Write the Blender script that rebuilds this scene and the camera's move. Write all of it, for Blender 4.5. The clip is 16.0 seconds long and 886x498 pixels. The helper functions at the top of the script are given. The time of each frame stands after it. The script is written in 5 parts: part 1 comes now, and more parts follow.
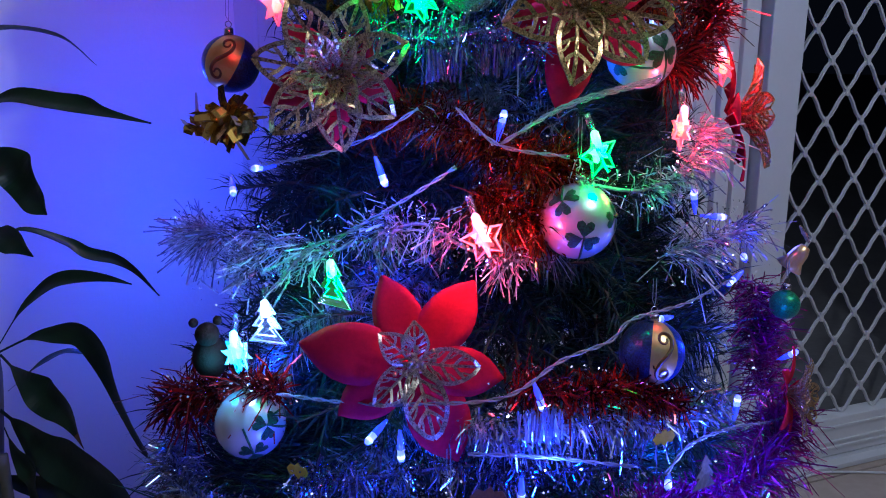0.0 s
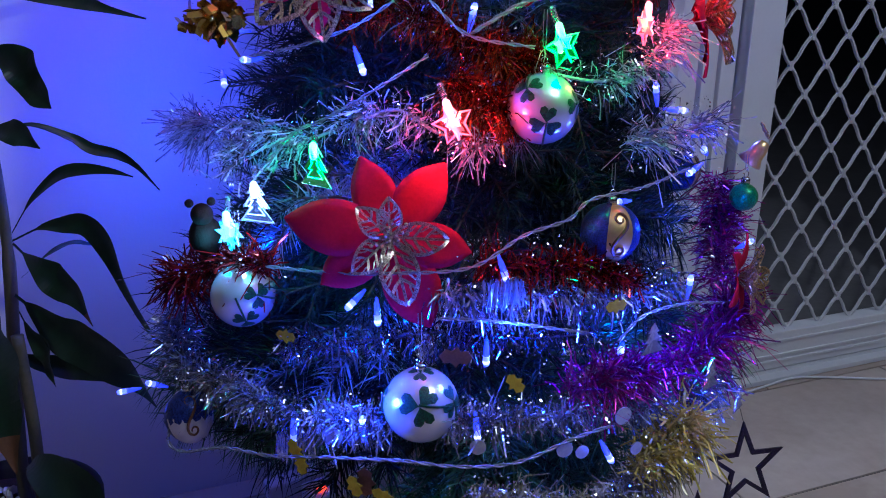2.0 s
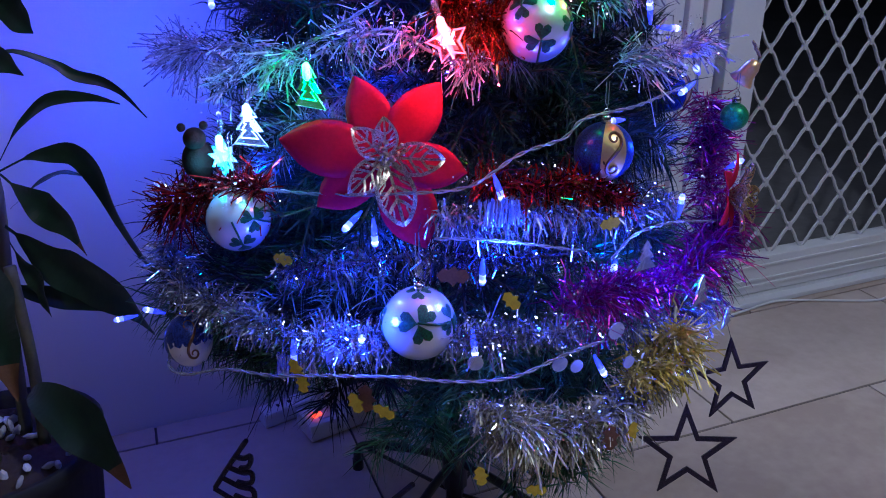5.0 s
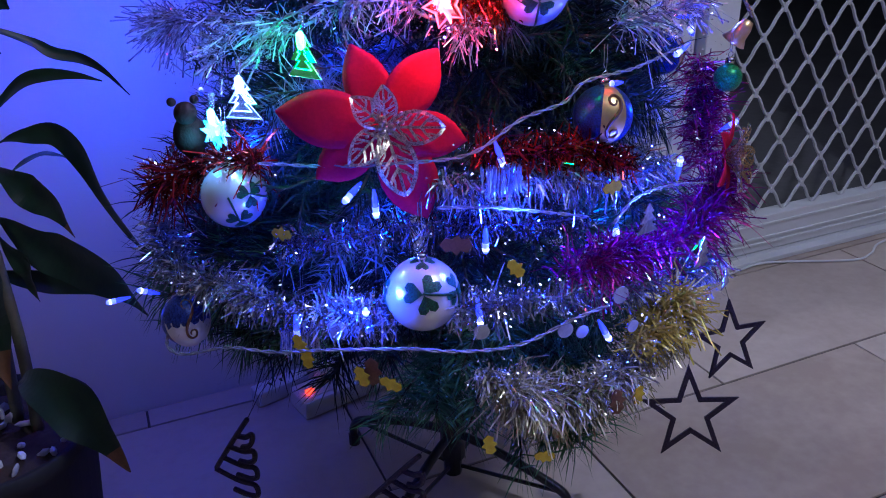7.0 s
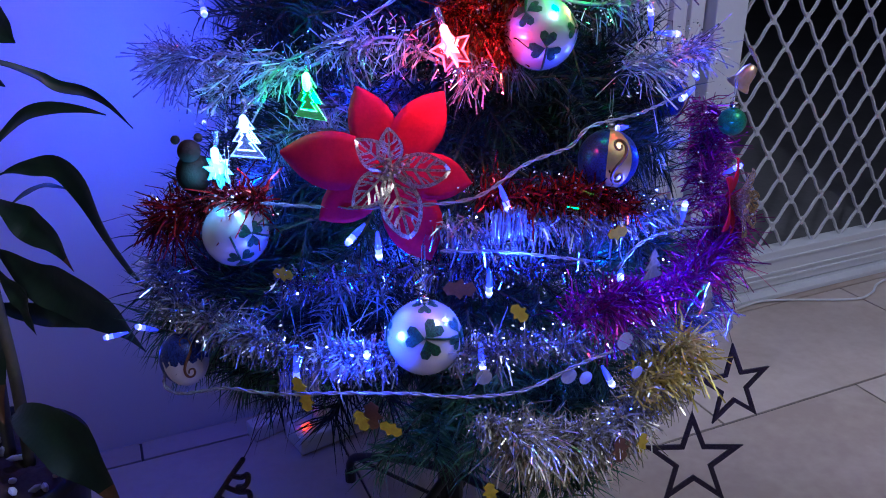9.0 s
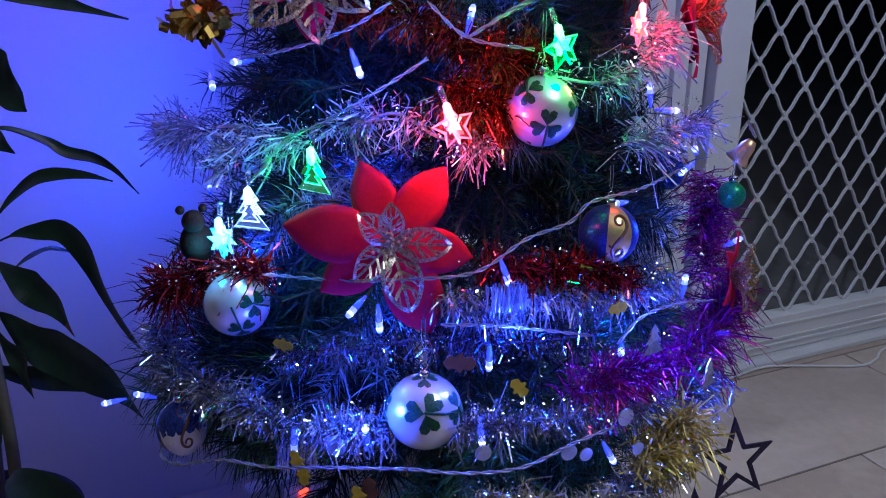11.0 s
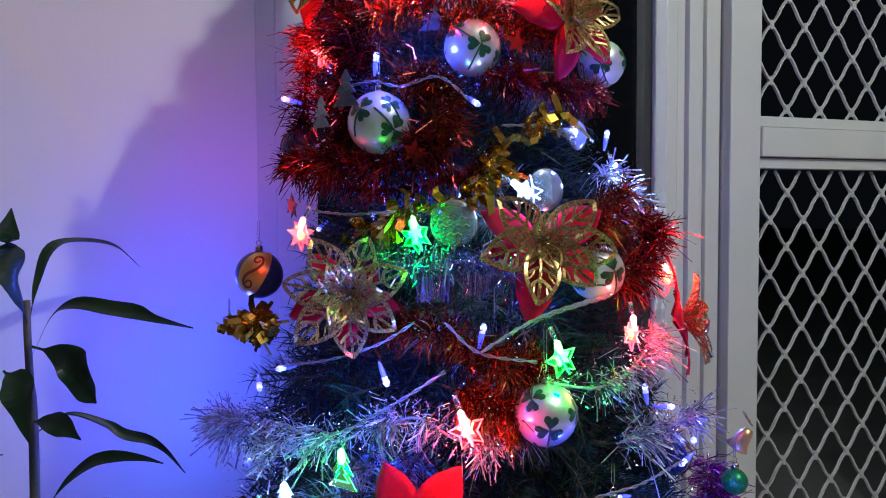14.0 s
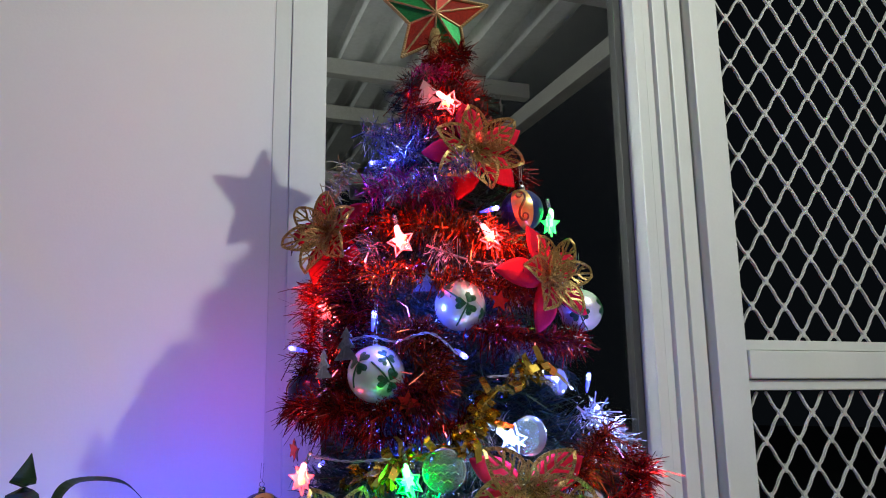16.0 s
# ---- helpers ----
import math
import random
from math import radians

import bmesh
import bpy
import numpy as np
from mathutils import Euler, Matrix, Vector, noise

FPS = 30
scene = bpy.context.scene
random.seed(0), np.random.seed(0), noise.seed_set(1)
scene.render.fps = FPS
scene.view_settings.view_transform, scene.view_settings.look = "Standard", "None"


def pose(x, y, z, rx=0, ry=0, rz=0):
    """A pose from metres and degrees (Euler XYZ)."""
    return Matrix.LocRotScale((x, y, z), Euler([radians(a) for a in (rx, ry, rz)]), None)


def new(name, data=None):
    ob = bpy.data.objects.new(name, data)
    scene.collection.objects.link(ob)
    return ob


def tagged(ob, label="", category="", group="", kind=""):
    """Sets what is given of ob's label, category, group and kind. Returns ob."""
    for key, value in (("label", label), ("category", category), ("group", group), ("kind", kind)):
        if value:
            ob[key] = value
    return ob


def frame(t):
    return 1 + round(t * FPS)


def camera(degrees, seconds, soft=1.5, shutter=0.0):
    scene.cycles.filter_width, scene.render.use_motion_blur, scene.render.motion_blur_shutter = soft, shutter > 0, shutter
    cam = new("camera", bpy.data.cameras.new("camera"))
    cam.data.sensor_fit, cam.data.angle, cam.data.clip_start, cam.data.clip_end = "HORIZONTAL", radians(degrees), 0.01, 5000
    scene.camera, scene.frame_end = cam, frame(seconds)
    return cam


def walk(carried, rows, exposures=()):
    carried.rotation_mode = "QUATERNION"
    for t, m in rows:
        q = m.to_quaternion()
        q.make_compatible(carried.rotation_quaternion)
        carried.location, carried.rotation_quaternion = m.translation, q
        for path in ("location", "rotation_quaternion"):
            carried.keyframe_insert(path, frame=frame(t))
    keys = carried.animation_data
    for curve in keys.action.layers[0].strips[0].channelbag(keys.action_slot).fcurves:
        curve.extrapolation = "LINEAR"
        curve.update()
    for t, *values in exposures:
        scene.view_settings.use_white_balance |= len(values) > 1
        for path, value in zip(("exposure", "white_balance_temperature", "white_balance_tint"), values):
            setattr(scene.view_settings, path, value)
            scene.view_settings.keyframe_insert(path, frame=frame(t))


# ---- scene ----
cam = camera(58.2, 16.0, soft=1.0)
METRES, EYE, TILT, LEAN, TURN = 0.42, 0.838, 0.0, 0.0, -20.6
ROWS = [
    (0.0, 0.0, 0.0, 0.0, -0.04, -13.71, 0.16),
    (0.5, 0.033, -0.0508, -0.0372, 0.54, -14.59, 0.41),
    (1.0, 0.0543, -0.0927, -0.0355, 0.62, -15.71, -0.12),
    (1.5, 0.0655, -0.1246, -0.0502, 0.29, -17.56, 0.25),
    (2.0, 0.0641, -0.1501, -0.0556, 0.47, -18.72, -0.04),
    (2.5, 0.0569, -0.1638, -0.0609, 0.67, -19.91, -0.13),
    (3.0, 0.055, -0.1628, -0.0656, 0.43, -21.5, -0.11),
    (3.5, 0.0624, -0.1712, -0.0672, 0.15, -22.05, 0.07),
    (4.0, 0.0557, -0.1845, -0.0748, 0.22, -22.94, 0.01),
    (6.5, 0.0006, -0.1503, -0.0865, -3.36, -23.76, 0.93),
    (7.0, -0.0159, -0.1579, -0.0978, -3.33, -25.13, 1.2),
    (7.5, -0.0061, -0.1661, -0.0962, -4.09, -26.74, 1.21),
    (8.0, -0.0164, -0.1645, -0.1005, -3.25, -27.17, 1.06),
    (8.5, -0.0251, -0.1373, -0.0863, -3.07, -25.0, 0.58),
    (11.0, -0.021, -0.1241, -0.0371, -2.7, -19.3, -0.21),
    (11.5, -0.0164, -0.135, 0.0159, -2.4, -15.73, -1.04),
    (12.0, -0.0182, -0.1427, 0.0547, -1.56, -13.38, -0.83),
    (12.5, -0.021, -0.1636, 0.0893, -1.21, -11.13, -0.36),
    (13.0, -0.0082, -0.2099, 0.1138, -0.7, -8.36, -0.36),
    (13.5, 0.0118, -0.2814, 0.1305, -0.26, -5.26, 0.19),
    (14.0, 0.0204, -0.3189, 0.1584, -0.04, -2.77, 0.31),
    (14.5, 0.0294, -0.3608, 0.1904, -0.47, 0.95, 0.11),
    (15.0, 0.0559, -0.4606, 0.2296, 0.06, 6.54, 0.77),
    (15.5, 0.0808, -0.5049, 0.2554, 0.6, 9.26, 1.15),
    (16.0, 0.0738, -0.513, 0.2755, 0.78, 11.46, 0.86),
]
walk(cam, [(t, pose(0, 0, EYE, TILT, LEAN, TURN) @ pose(METRES * x, METRES * y, METRES * z, 90 + pitch, roll, yaw)) for t, x, y, z, yaw, pitch, roll in ROWS],
     [(0.0, -0.72, 5150, 14), (4.0, -0.52, 5150, 15), (6.5, -0.42, 5150, 22), (8.0, -0.36, 5150, 25), (11.0, -0.50, 5250, 14), (12.5, -0.34, 5900, 9), (13.5, -0.27, 6300, 5), (14.5, -0.13, 6700, -9), (16.0, 0.03, 6900, -7)])

# ---- light ----
LAMP_AT = Vector((1.01, -0.50, 2.24))
night = bpy.data.worlds.new("night")
scene.world = night
night.use_nodes = True
night.node_tree.nodes["Background"].inputs[0].default_value = (0.05, 0.06, 0.09, 1)
night.node_tree.nodes["Background"].inputs[1].default_value = 0.05


def lamp(name, at, energy, colour, radius):
    data = bpy.data.lights.new(name, "POINT")
    data.energy, data.color, data.shadow_soft_size = energy, colour, radius
    ob = new(name, data)
    ob.location = at
    return ob


lamp("room_lamp", LAMP_AT, 68, (0.97, 0.97, 1.0), 0.022)
lamp("patio_lamp", (-0.75, 2.2, 1.98), 46, (0.95, 0.97, 1.0), 0.08)

AXIS = Vector((0.32, 0.79, 0))
BLUE, WHITE, GREEN, RED, CYAN, PINK = (0.05, 0.085, 1.0), (0.25, 0.38, 1.0), (0.02, 1.0, 0.04), (1.0, 0.03, 0.05), (0.05, 0.6, 1.0), (1.0, 0.22, 0.50)


# ---- materials ----
def node(tree, kind, **values):
    n = tree.nodes.new(kind)
    for key, value in values.items():
        n.inputs[key].default_value = value
    return n


def surface(name, colour, rough=0.5, metal=0.0, second=None, scale=20.0, mix=0.5, bump=0.0, fine=None, random_by="", emit=None, power=0.0,
            coat=0.0, transmission=0.0, sheen=0.0, alpha=1.0, gloss=0.5):
    """A principled material: two colours mixed by noise at two scales, relief, and variation from piece to piece."""
    m = bpy.data.materials.new(name)
    m.use_nodes = True
    t = m.node_tree
    p = t.nodes["Principled BSDF"]
    p.inputs["Base Color"].default_value = (*colour, 1)
    p.inputs["Roughness"].default_value, p.inputs["Metallic"].default_value = rough, metal
    p.inputs["Coat Weight"].default_value, p.inputs["Transmission Weight"].default_value = coat, transmission
    p.inputs["Sheen Weight"].default_value, p.inputs["Alpha"].default_value = sheen, alpha
    co = t.nodes.new("ShaderNodeTexCoord")
    if second:
        big = node(t, "ShaderNodeTexNoise", Scale=scale, Detail=6.0, Roughness=0.6)
        small = node(t, "ShaderNodeTexNoise", Scale=fine or scale * 9, Detail=3.0)
        both = t.nodes.new("ShaderNodeMath")
        both.operation = "MULTIPLY_ADD"
        both.inputs[1].default_value = 0.45
        ramp = node(t, "ShaderNodeMapRange", **{"From Min": 0.45, "From Max": 1.0, "To Min": 0.0, "To Max": 2 * mix})
        blend = t.nodes.new("ShaderNodeMix")
        blend.data_type = "RGBA"
        blend.inputs[6].default_value, blend.inputs[7].default_value = (*colour, 1), (*second, 1)
        for tex in (big, small):
            t.links.new(co.outputs["Object"], tex.inputs["Vector"])
        t.links.new(small.outputs[0], both.inputs[0])
        t.links.new(big.outputs[0], both.inputs[2])
        t.links.new(both.outputs[0], ramp.inputs["Value"])
        last = ramp.outputs[0]
        if random_by:
            source = t.nodes.new("ShaderNodeObjectInfo" if random_by == "object" else "ShaderNodeNewGeometry")
            plus = t.nodes.new("ShaderNodeMath")
            plus.operation = "MULTIPLY_ADD"
            plus.inputs[1].default_value = 0.9
            t.links.new(source.outputs["Random" if random_by == "object" else "Random Per Island"], plus.inputs[0])
            t.links.new(ramp.outputs[0], plus.inputs[2])
            less = t.nodes.new("ShaderNodeMath")
            less.operation = "SUBTRACT"
            less.use_clamp = True
            less.inputs[1].default_value = 0.45
            t.links.new(plus.outputs[0], less.inputs[0])
            last = less.outputs[0]
        t.links.new(last, blend.inputs[0])
        t.links.new(blend.outputs[2], p.inputs["Base Color"])
    if bump:
        b = node(t, "ShaderNodeBump", Strength=min(1.0, bump), Distance=0.002)
        relief = node(t, "ShaderNodeTexNoise", Scale=fine or scale * 9, Detail=4.0)
        t.links.new(co.outputs["Object"], relief.inputs["Vector"])
        t.links.new(relief.outputs[0], b.inputs["Height"])
        t.links.new(b.outputs[0], p.inputs["Normal"])
    p.inputs["Specular IOR Level"].default_value = gloss
    if emit:
        p.inputs["Emission Color"].default_value, p.inputs["Emission Strength"].default_value = (*emit, 1), power
    return m


def glitter(name, colour, dark, rough=0.35, metal=0.7, scale=1100.0, depth=0.0008):
    """Glued flakes: each cell has its own tone and its own tilt."""
    m = surface(name, colour, rough, metal)
    t = m.node_tree
    p = t.nodes["Principled BSDF"]
    co = t.nodes.new("ShaderNodeTexCoord")
    cells = node(t, "ShaderNodeTexVoronoi", Scale=scale)
    t.links.new(co.outputs["Object"], cells.inputs["Vector"])
    ramp = t.nodes.new("ShaderNodeMix")
    ramp.data_type = "RGBA"
    ramp.inputs[6].default_value, ramp.inputs[7].default_value = (*dark, 1), (*colour, 1)
    split = t.nodes.new("ShaderNodeSeparateColor")
    t.links.new(cells.outputs["Color"], split.inputs[0])
    t.links.new(split.outputs[0], ramp.inputs[0])
    t.links.new(ramp.outputs[2], p.inputs["Base Color"])
    b = node(t, "ShaderNodeBump", Strength=0.9, Distance=depth)
    t.links.new(split.outputs[1], b.inputs["Height"])
    t.links.new(b.outputs[0], p.inputs["Normal"])
    return m


WALL = surface("wall_paint", (0.80, 0.79, 0.78), 0.65, second=(0.74, 0.73, 0.72), scale=2.5, mix=0.3, bump=0.12, fine=240)
ALU = surface("white_aluminium", (0.68, 0.69, 0.67), 0.38, second=(0.60, 0.61, 0.59), scale=6, mix=0.35, bump=0.05, fine=160)
GRILLE = surface("white_coated_grille", (0.56, 0.56, 0.55), 0.45, second=(0.40, 0.40, 0.39), scale=30, mix=0.3, bump=0.2, fine=300)
TILE = surface("stone_tile", (0.55, 0.47, 0.385), 0.58, second=(0.40, 0.32, 0.25), scale=5, mix=0.5, bump=0.15, fine=45, random_by="object", gloss=0.25)
GROUT = surface("dark_grout", (0.05, 0.045, 0.04), 0.9, second=(0.09, 0.08, 0.07), scale=40)
CEIL = surface("ceiling_paint", (0.55, 0.55, 0.54), 0.8, second=(0.50, 0.50, 0.49), scale=3, bump=0.1, fine=120)
GLASS = surface("window_glass", (1, 1, 1), 0.0, transmission=1.0)
GLASS.node_tree.nodes["Principled BSDF"].inputs["IOR"].default_value = 1.2
STEEL = surface("galvanised_sheet", (0.58, 0.59, 0.60), 0.36, 0.55, second=(0.40, 0.41, 0.42), scale=4, bump=0.05, fine=60)
TIMBER = surface("painted_timber", (0.32, 0.31, 0.29), 0.6, second=(0.22, 0.21, 0.2), scale=5, bump=0.1, fine=80)
CONCRETE = surface("patio_concrete", (0.16, 0.155, 0.15), 0.9, second=(0.1, 0.1, 0.095), scale=3, bump=0.3, fine=50)
BLACK = surface("black_enamel", (0.012, 0.012, 0.013), 0.35, second=(0.03, 0.03, 0.03), scale=40, mix=0.3, bump=0.1, fine=200)
# upper and inner needles near black: crown shade put into the colour
NEEDLE = surface("shaded_pine_needle", (0.006, 0.018, 0.018), 0.55, gloss=0.25, second=(0.013, 0.036, 0.032), scale=30, random_by="island")
# low branches, coloured as lit green
PINE = surface("lit_pine_needle", (0.03, 0.11, 0.040), 0.45, gloss=0.45, second=(0.07, 0.20, 0.085), scale=30, random_by="island")
ICE = surface("frosted_plastic_bristle", (0.04, 0.036, 0.06), 0.22, 0.25, second=(0.60, 0.59, 0.66), scale=30, mix=0.5, random_by="island")
ICETIP = surface("snowy_bristle_tip", (0.62, 0.62, 0.70), 0.3, second=(0.12, 0.11, 0.17), scale=90, mix=0.6, random_by="island", coat=0.3)
FROST = surface("frosted_needle", (0.05, 0.08, 0.08), 0.35, second=(0.30, 0.33, 0.38), scale=30, random_by="island")
STEM = surface("branch_wire", (0.03, 0.04, 0.02), 0.7, second=(0.06, 0.05, 0.03), scale=60)
SILVER = surface("silver_foil", (0.70, 0.72, 0.78), 0.15, 0.7, second=(0.22, 0.23, 0.28), scale=30, mix=0.7, random_by="island")
SMOKE = surface("smoky_lilac_foil", (0.08, 0.065, 0.12), 0.2, 0.85, second=(0.40, 0.37, 0.48), scale=30, mix=0.45, random_by="island")
# bright metal for flakes that imitate sparkle on tinsel
GLINT = surface("bright_foil_glint", (0.85, 0.86, 0.92), 0.12, 1.0, second=(0.7, 0.7, 0.85), scale=30, random_by="island")
REDFOIL = surface("red_foil", (0.60, 0.022, 0.018), 0.22, 0.6, second=(0.09, 0.006, 0.010), scale=30, mix=0.75, random_by="island")
RUST = surface("copper_red_foil", (0.70, 0.10, 0.025), 0.22, 0.7, second=(0.16, 0.022, 0.010), scale=30, mix=0.75, random_by="island")
PURPLE = surface("purple_foil", (0.56, 0.015, 0.22), 0.28, 0.55, second=(0.15, 0.008, 0.10), scale=30, mix=0.7, random_by="island")
GOLDFOIL = surface("gold_foil", (0.85, 0.58, 0.10), 0.2, 0.95, second=(0.45, 0.3, 0.06), scale=30, mix=0.6, random_by="island")
PALEGOLD = surface("bright_gold_foil", (0.99, 0.84, 0.16), 0.18, 0.35, second=(0.55, 0.43, 0.08), scale=30, mix=0.7, random_by="island")
BLUEFOIL = surface("blue_foil", (0.07, 0.08, 0.30), 0.22, 0.8, second=(0.40, 0.42, 0.58), scale=30, mix=0.6, random_by="island")
CHAMPAGNE = surface("pale_gold_foil", (0.98, 0.94, 0.62), 0.15, 0.4, second=(0.34, 0.31, 0.18), scale=30, mix=0.75, random_by="island")
PEARL = surface("pearl_silver", (0.74, 0.75, 0.74), 0.27, 0.55, second=(0.68, 0.69, 0.69), scale=30, mix=0.3, bump=0.03, fine=900)
CLOVER = glitter("green_glitter", (0.006, 0.10, 0.030), (0.001, 0.02, 0.006), 0.5, 0.2)
BLUEGLIT = glitter("blue_glitter", (0.04, 0.07, 0.32), (0.012, 0.02, 0.10), 0.3, 0.5, 900)
GOLDSATIN = surface("satin_gold", (0.82, 0.60, 0.28), 0.32, 0.75, second=(0.66, 0.38, 0.08), scale=40, mix=0.4)
PALESATIN = surface("satin_silver", (0.70, 0.66, 0.62), 0.35, 0.5, second=(0.6, 0.56, 0.52), scale=40, mix=0.4)
BROWNINK = surface("brown_scroll_glitter", (0.10, 0.04, 0.02), 0.5, 0.3, second=(0.2, 0.09, 0.04), scale=400)
GOLDGLIT = glitter("gold_glitter", (0.66, 0.47, 0.22), (0.12, 0.07, 0.025), 0.38, 0.5)
SILVGLIT = glitter("pale_gold_glitter", (0.70, 0.60, 0.42), (0.16, 0.12, 0.08), 0.38, 0.5)
LEAFGOLD = glitter("gold_leaf_glitter", (0.76, 0.52, 0.20), (0.13, 0.075, 0.022), 0.30, 0.8, 62, 0.02)
LEAFPALE = glitter("pale_leaf_glitter", (0.82, 0.72, 0.55), (0.17, 0.14, 0.10), 0.28, 0.85, 62, 0.02)
DARKGLIT = glitter("black_glitter", (0.045, 0.025, 0.04), (0.008, 0.006, 0.01), 0.5, 0.3)
REDGLIT = glitter("red_glitter", (0.55, 0.05, 0.03), (0.16, 0.015, 0.01), 0.35, 0.5)
GREENGLIT = glitter("bright_green_glitter", (0.03, 0.40, 0.10), (0.01, 0.12, 0.03), 0.35, 0.5)
FELT = surface("red_velvet", (0.50, 0.006, 0.035), 0.9, gloss=0.15, second=(0.36, 0.004, 0.025), scale=25, mix=0.5, bump=0.25, fine=700)
CLEARWIRE = surface("clear_cable", (0.66, 0.67, 0.72), 0.14, 0.0, second=(0.42, 0.43, 0.48), scale=60, transmission=0.6, coat=0.4)
SOCKET = surface("clear_led_socket", (0.6, 0.64, 0.72), 0.2, transmission=0.85)
# clear holder given blue emission to imitate the halo round the LED
LEDTUBE = surface("led_tube_halo_glow", (0.22, 0.25, 0.60), 0.2, transmission=0.6, emit=(0.05, 0.065, 1.0), power=1.5)
CHROME = surface("chrome_cap", (0.8, 0.8, 0.8), 0.15, 1.0, second=(0.6, 0.6, 0.6), scale=200)
WHITEPL = surface("white_plastic", (0.74, 0.74, 0.72), 0.4, second=(0.66, 0.66, 0.64), scale=20, mix=0.3)
GREYSLOT = surface("dark_socket_slot", (0.03, 0.03, 0.03), 0.6)
NEON = surface("red_neon_switch", (0.6, 0.03, 0.02), 0.3, emit=(1.0, 0.05, 0.015), power=4.5)
LEAF = surface("dark_green_leaf", (0.008, 0.022, 0.010), 0.42, second=(0.016, 0.040, 0.016), scale=14, mix=0.6, bump=0.15, fine=120, coat=0.05, gloss=0.35)
LEAFTIP = surface("dry_leaf_tip", (0.22, 0.10, 0.035), 0.7, second=(0.12, 0.055, 0.02), scale=40)
CANE = surface("plant_cane", (0.07, 0.075, 0.035), 0.7, second=(0.12, 0.10, 0.06), scale=40, bump=0.3, fine=200)
POT = surface("black_plastic_pot", (0.010, 0.011, 0.012), 0.6, gloss=0.2, second=(0.025, 0.025, 0.025), scale=10, bump=0.05, fine=90)
SOIL = surface("potting_soil", (0.03, 0.02, 0.014), 0.95, second=(0.06, 0.04, 0.025), scale=60, bump=0.8, fine=150)
PEBBLE = surface("white_pebble", (0.7, 0.7, 0.68), 0.6, second=(0.5, 0.5, 0.48), scale=60, random_by="object")
REDSHINE = surface("shiny_red_foil", (0.60, 0.02, 0.02), 0.25, 0.5, second=(0.4, 0.012, 0.015), scale=120)
YELLOW = surface("yellow_foil_token", (0.75, 0.62, 0.06), 0.25, 0.7, second=(0.5, 0.38, 0.03), scale=120)
MILK = surface("milky_sequin", (0.42, 0.42, 0.46), 0.25, second=(0.3, 0.3, 0.35), scale=80, coat=0.3)
CLEARDISC = surface("smoky_clear_disc", (0.45, 0.50, 0.47), 0.15, 0.0, second=(0.35, 0.4, 0.37), scale=60, transmission=0.75)
# for unseen walls; dark so little light bounces back or mirrors in the glass
ROOM = surface("dark_unseen_wall_paint", (0.16, 0.15, 0.13), 0.8, second=(0.13, 0.12, 0.11), scale=2, bump=0.1, fine=120)
BROWN = surface("brown_felt", (0.012, 0.006, 0.004), 0.95, gloss=0.1, second=(0.025, 0.01, 0.006), scale=60, bump=0.3, fine=500)


def glow(name, colour, power, base=(0.7, 0.7, 0.75)):
    return surface(name, base, 0.25, emit=colour, power=power)


LED_LIT = glow("led_lens_lit", (0.06, 0.065, 1.0), 7.0)
LED_DIE = glow("led_die_lit", (0.62, 0.70, 1.0), 5.0)
CHARM = {c: surface("lit_acrylic_" + n, (0.8, 0.8, 0.8), 0.1, transmission=1.0, emit=c, power=0.16) for n, c in (("white", WHITE), ("green", GREEN), ("red", RED), ("cyan", CYAN), ("pink", PINK))}
EDGE = {c: glow("lit_edge_" + n, tuple(0.985 * v + 0.01 for v in c), 2.2) for n, c in (("white", WHITE), ("green", GREEN), ("red", RED), ("cyan", CYAN), ("pink", PINK))}
CORE = {c: glow("lit_star_" + n, (1.0, 0.27, 0.13) if c is RED else tuple(0.84 * v + 0.16 for v in c), 4.0) for n, c in (("white", WHITE), ("green", GREEN), ("red", RED), ("cyan", CYAN), ("pink", PINK))}
HEART = {c: glow("lit_core_" + n, tuple(0.86 * v + 0.14 for v in c), 9.0) for n, c in (("white", WHITE), ("green", GREEN), ("red", RED), ("cyan", CYAN), ("pink", PINK))}


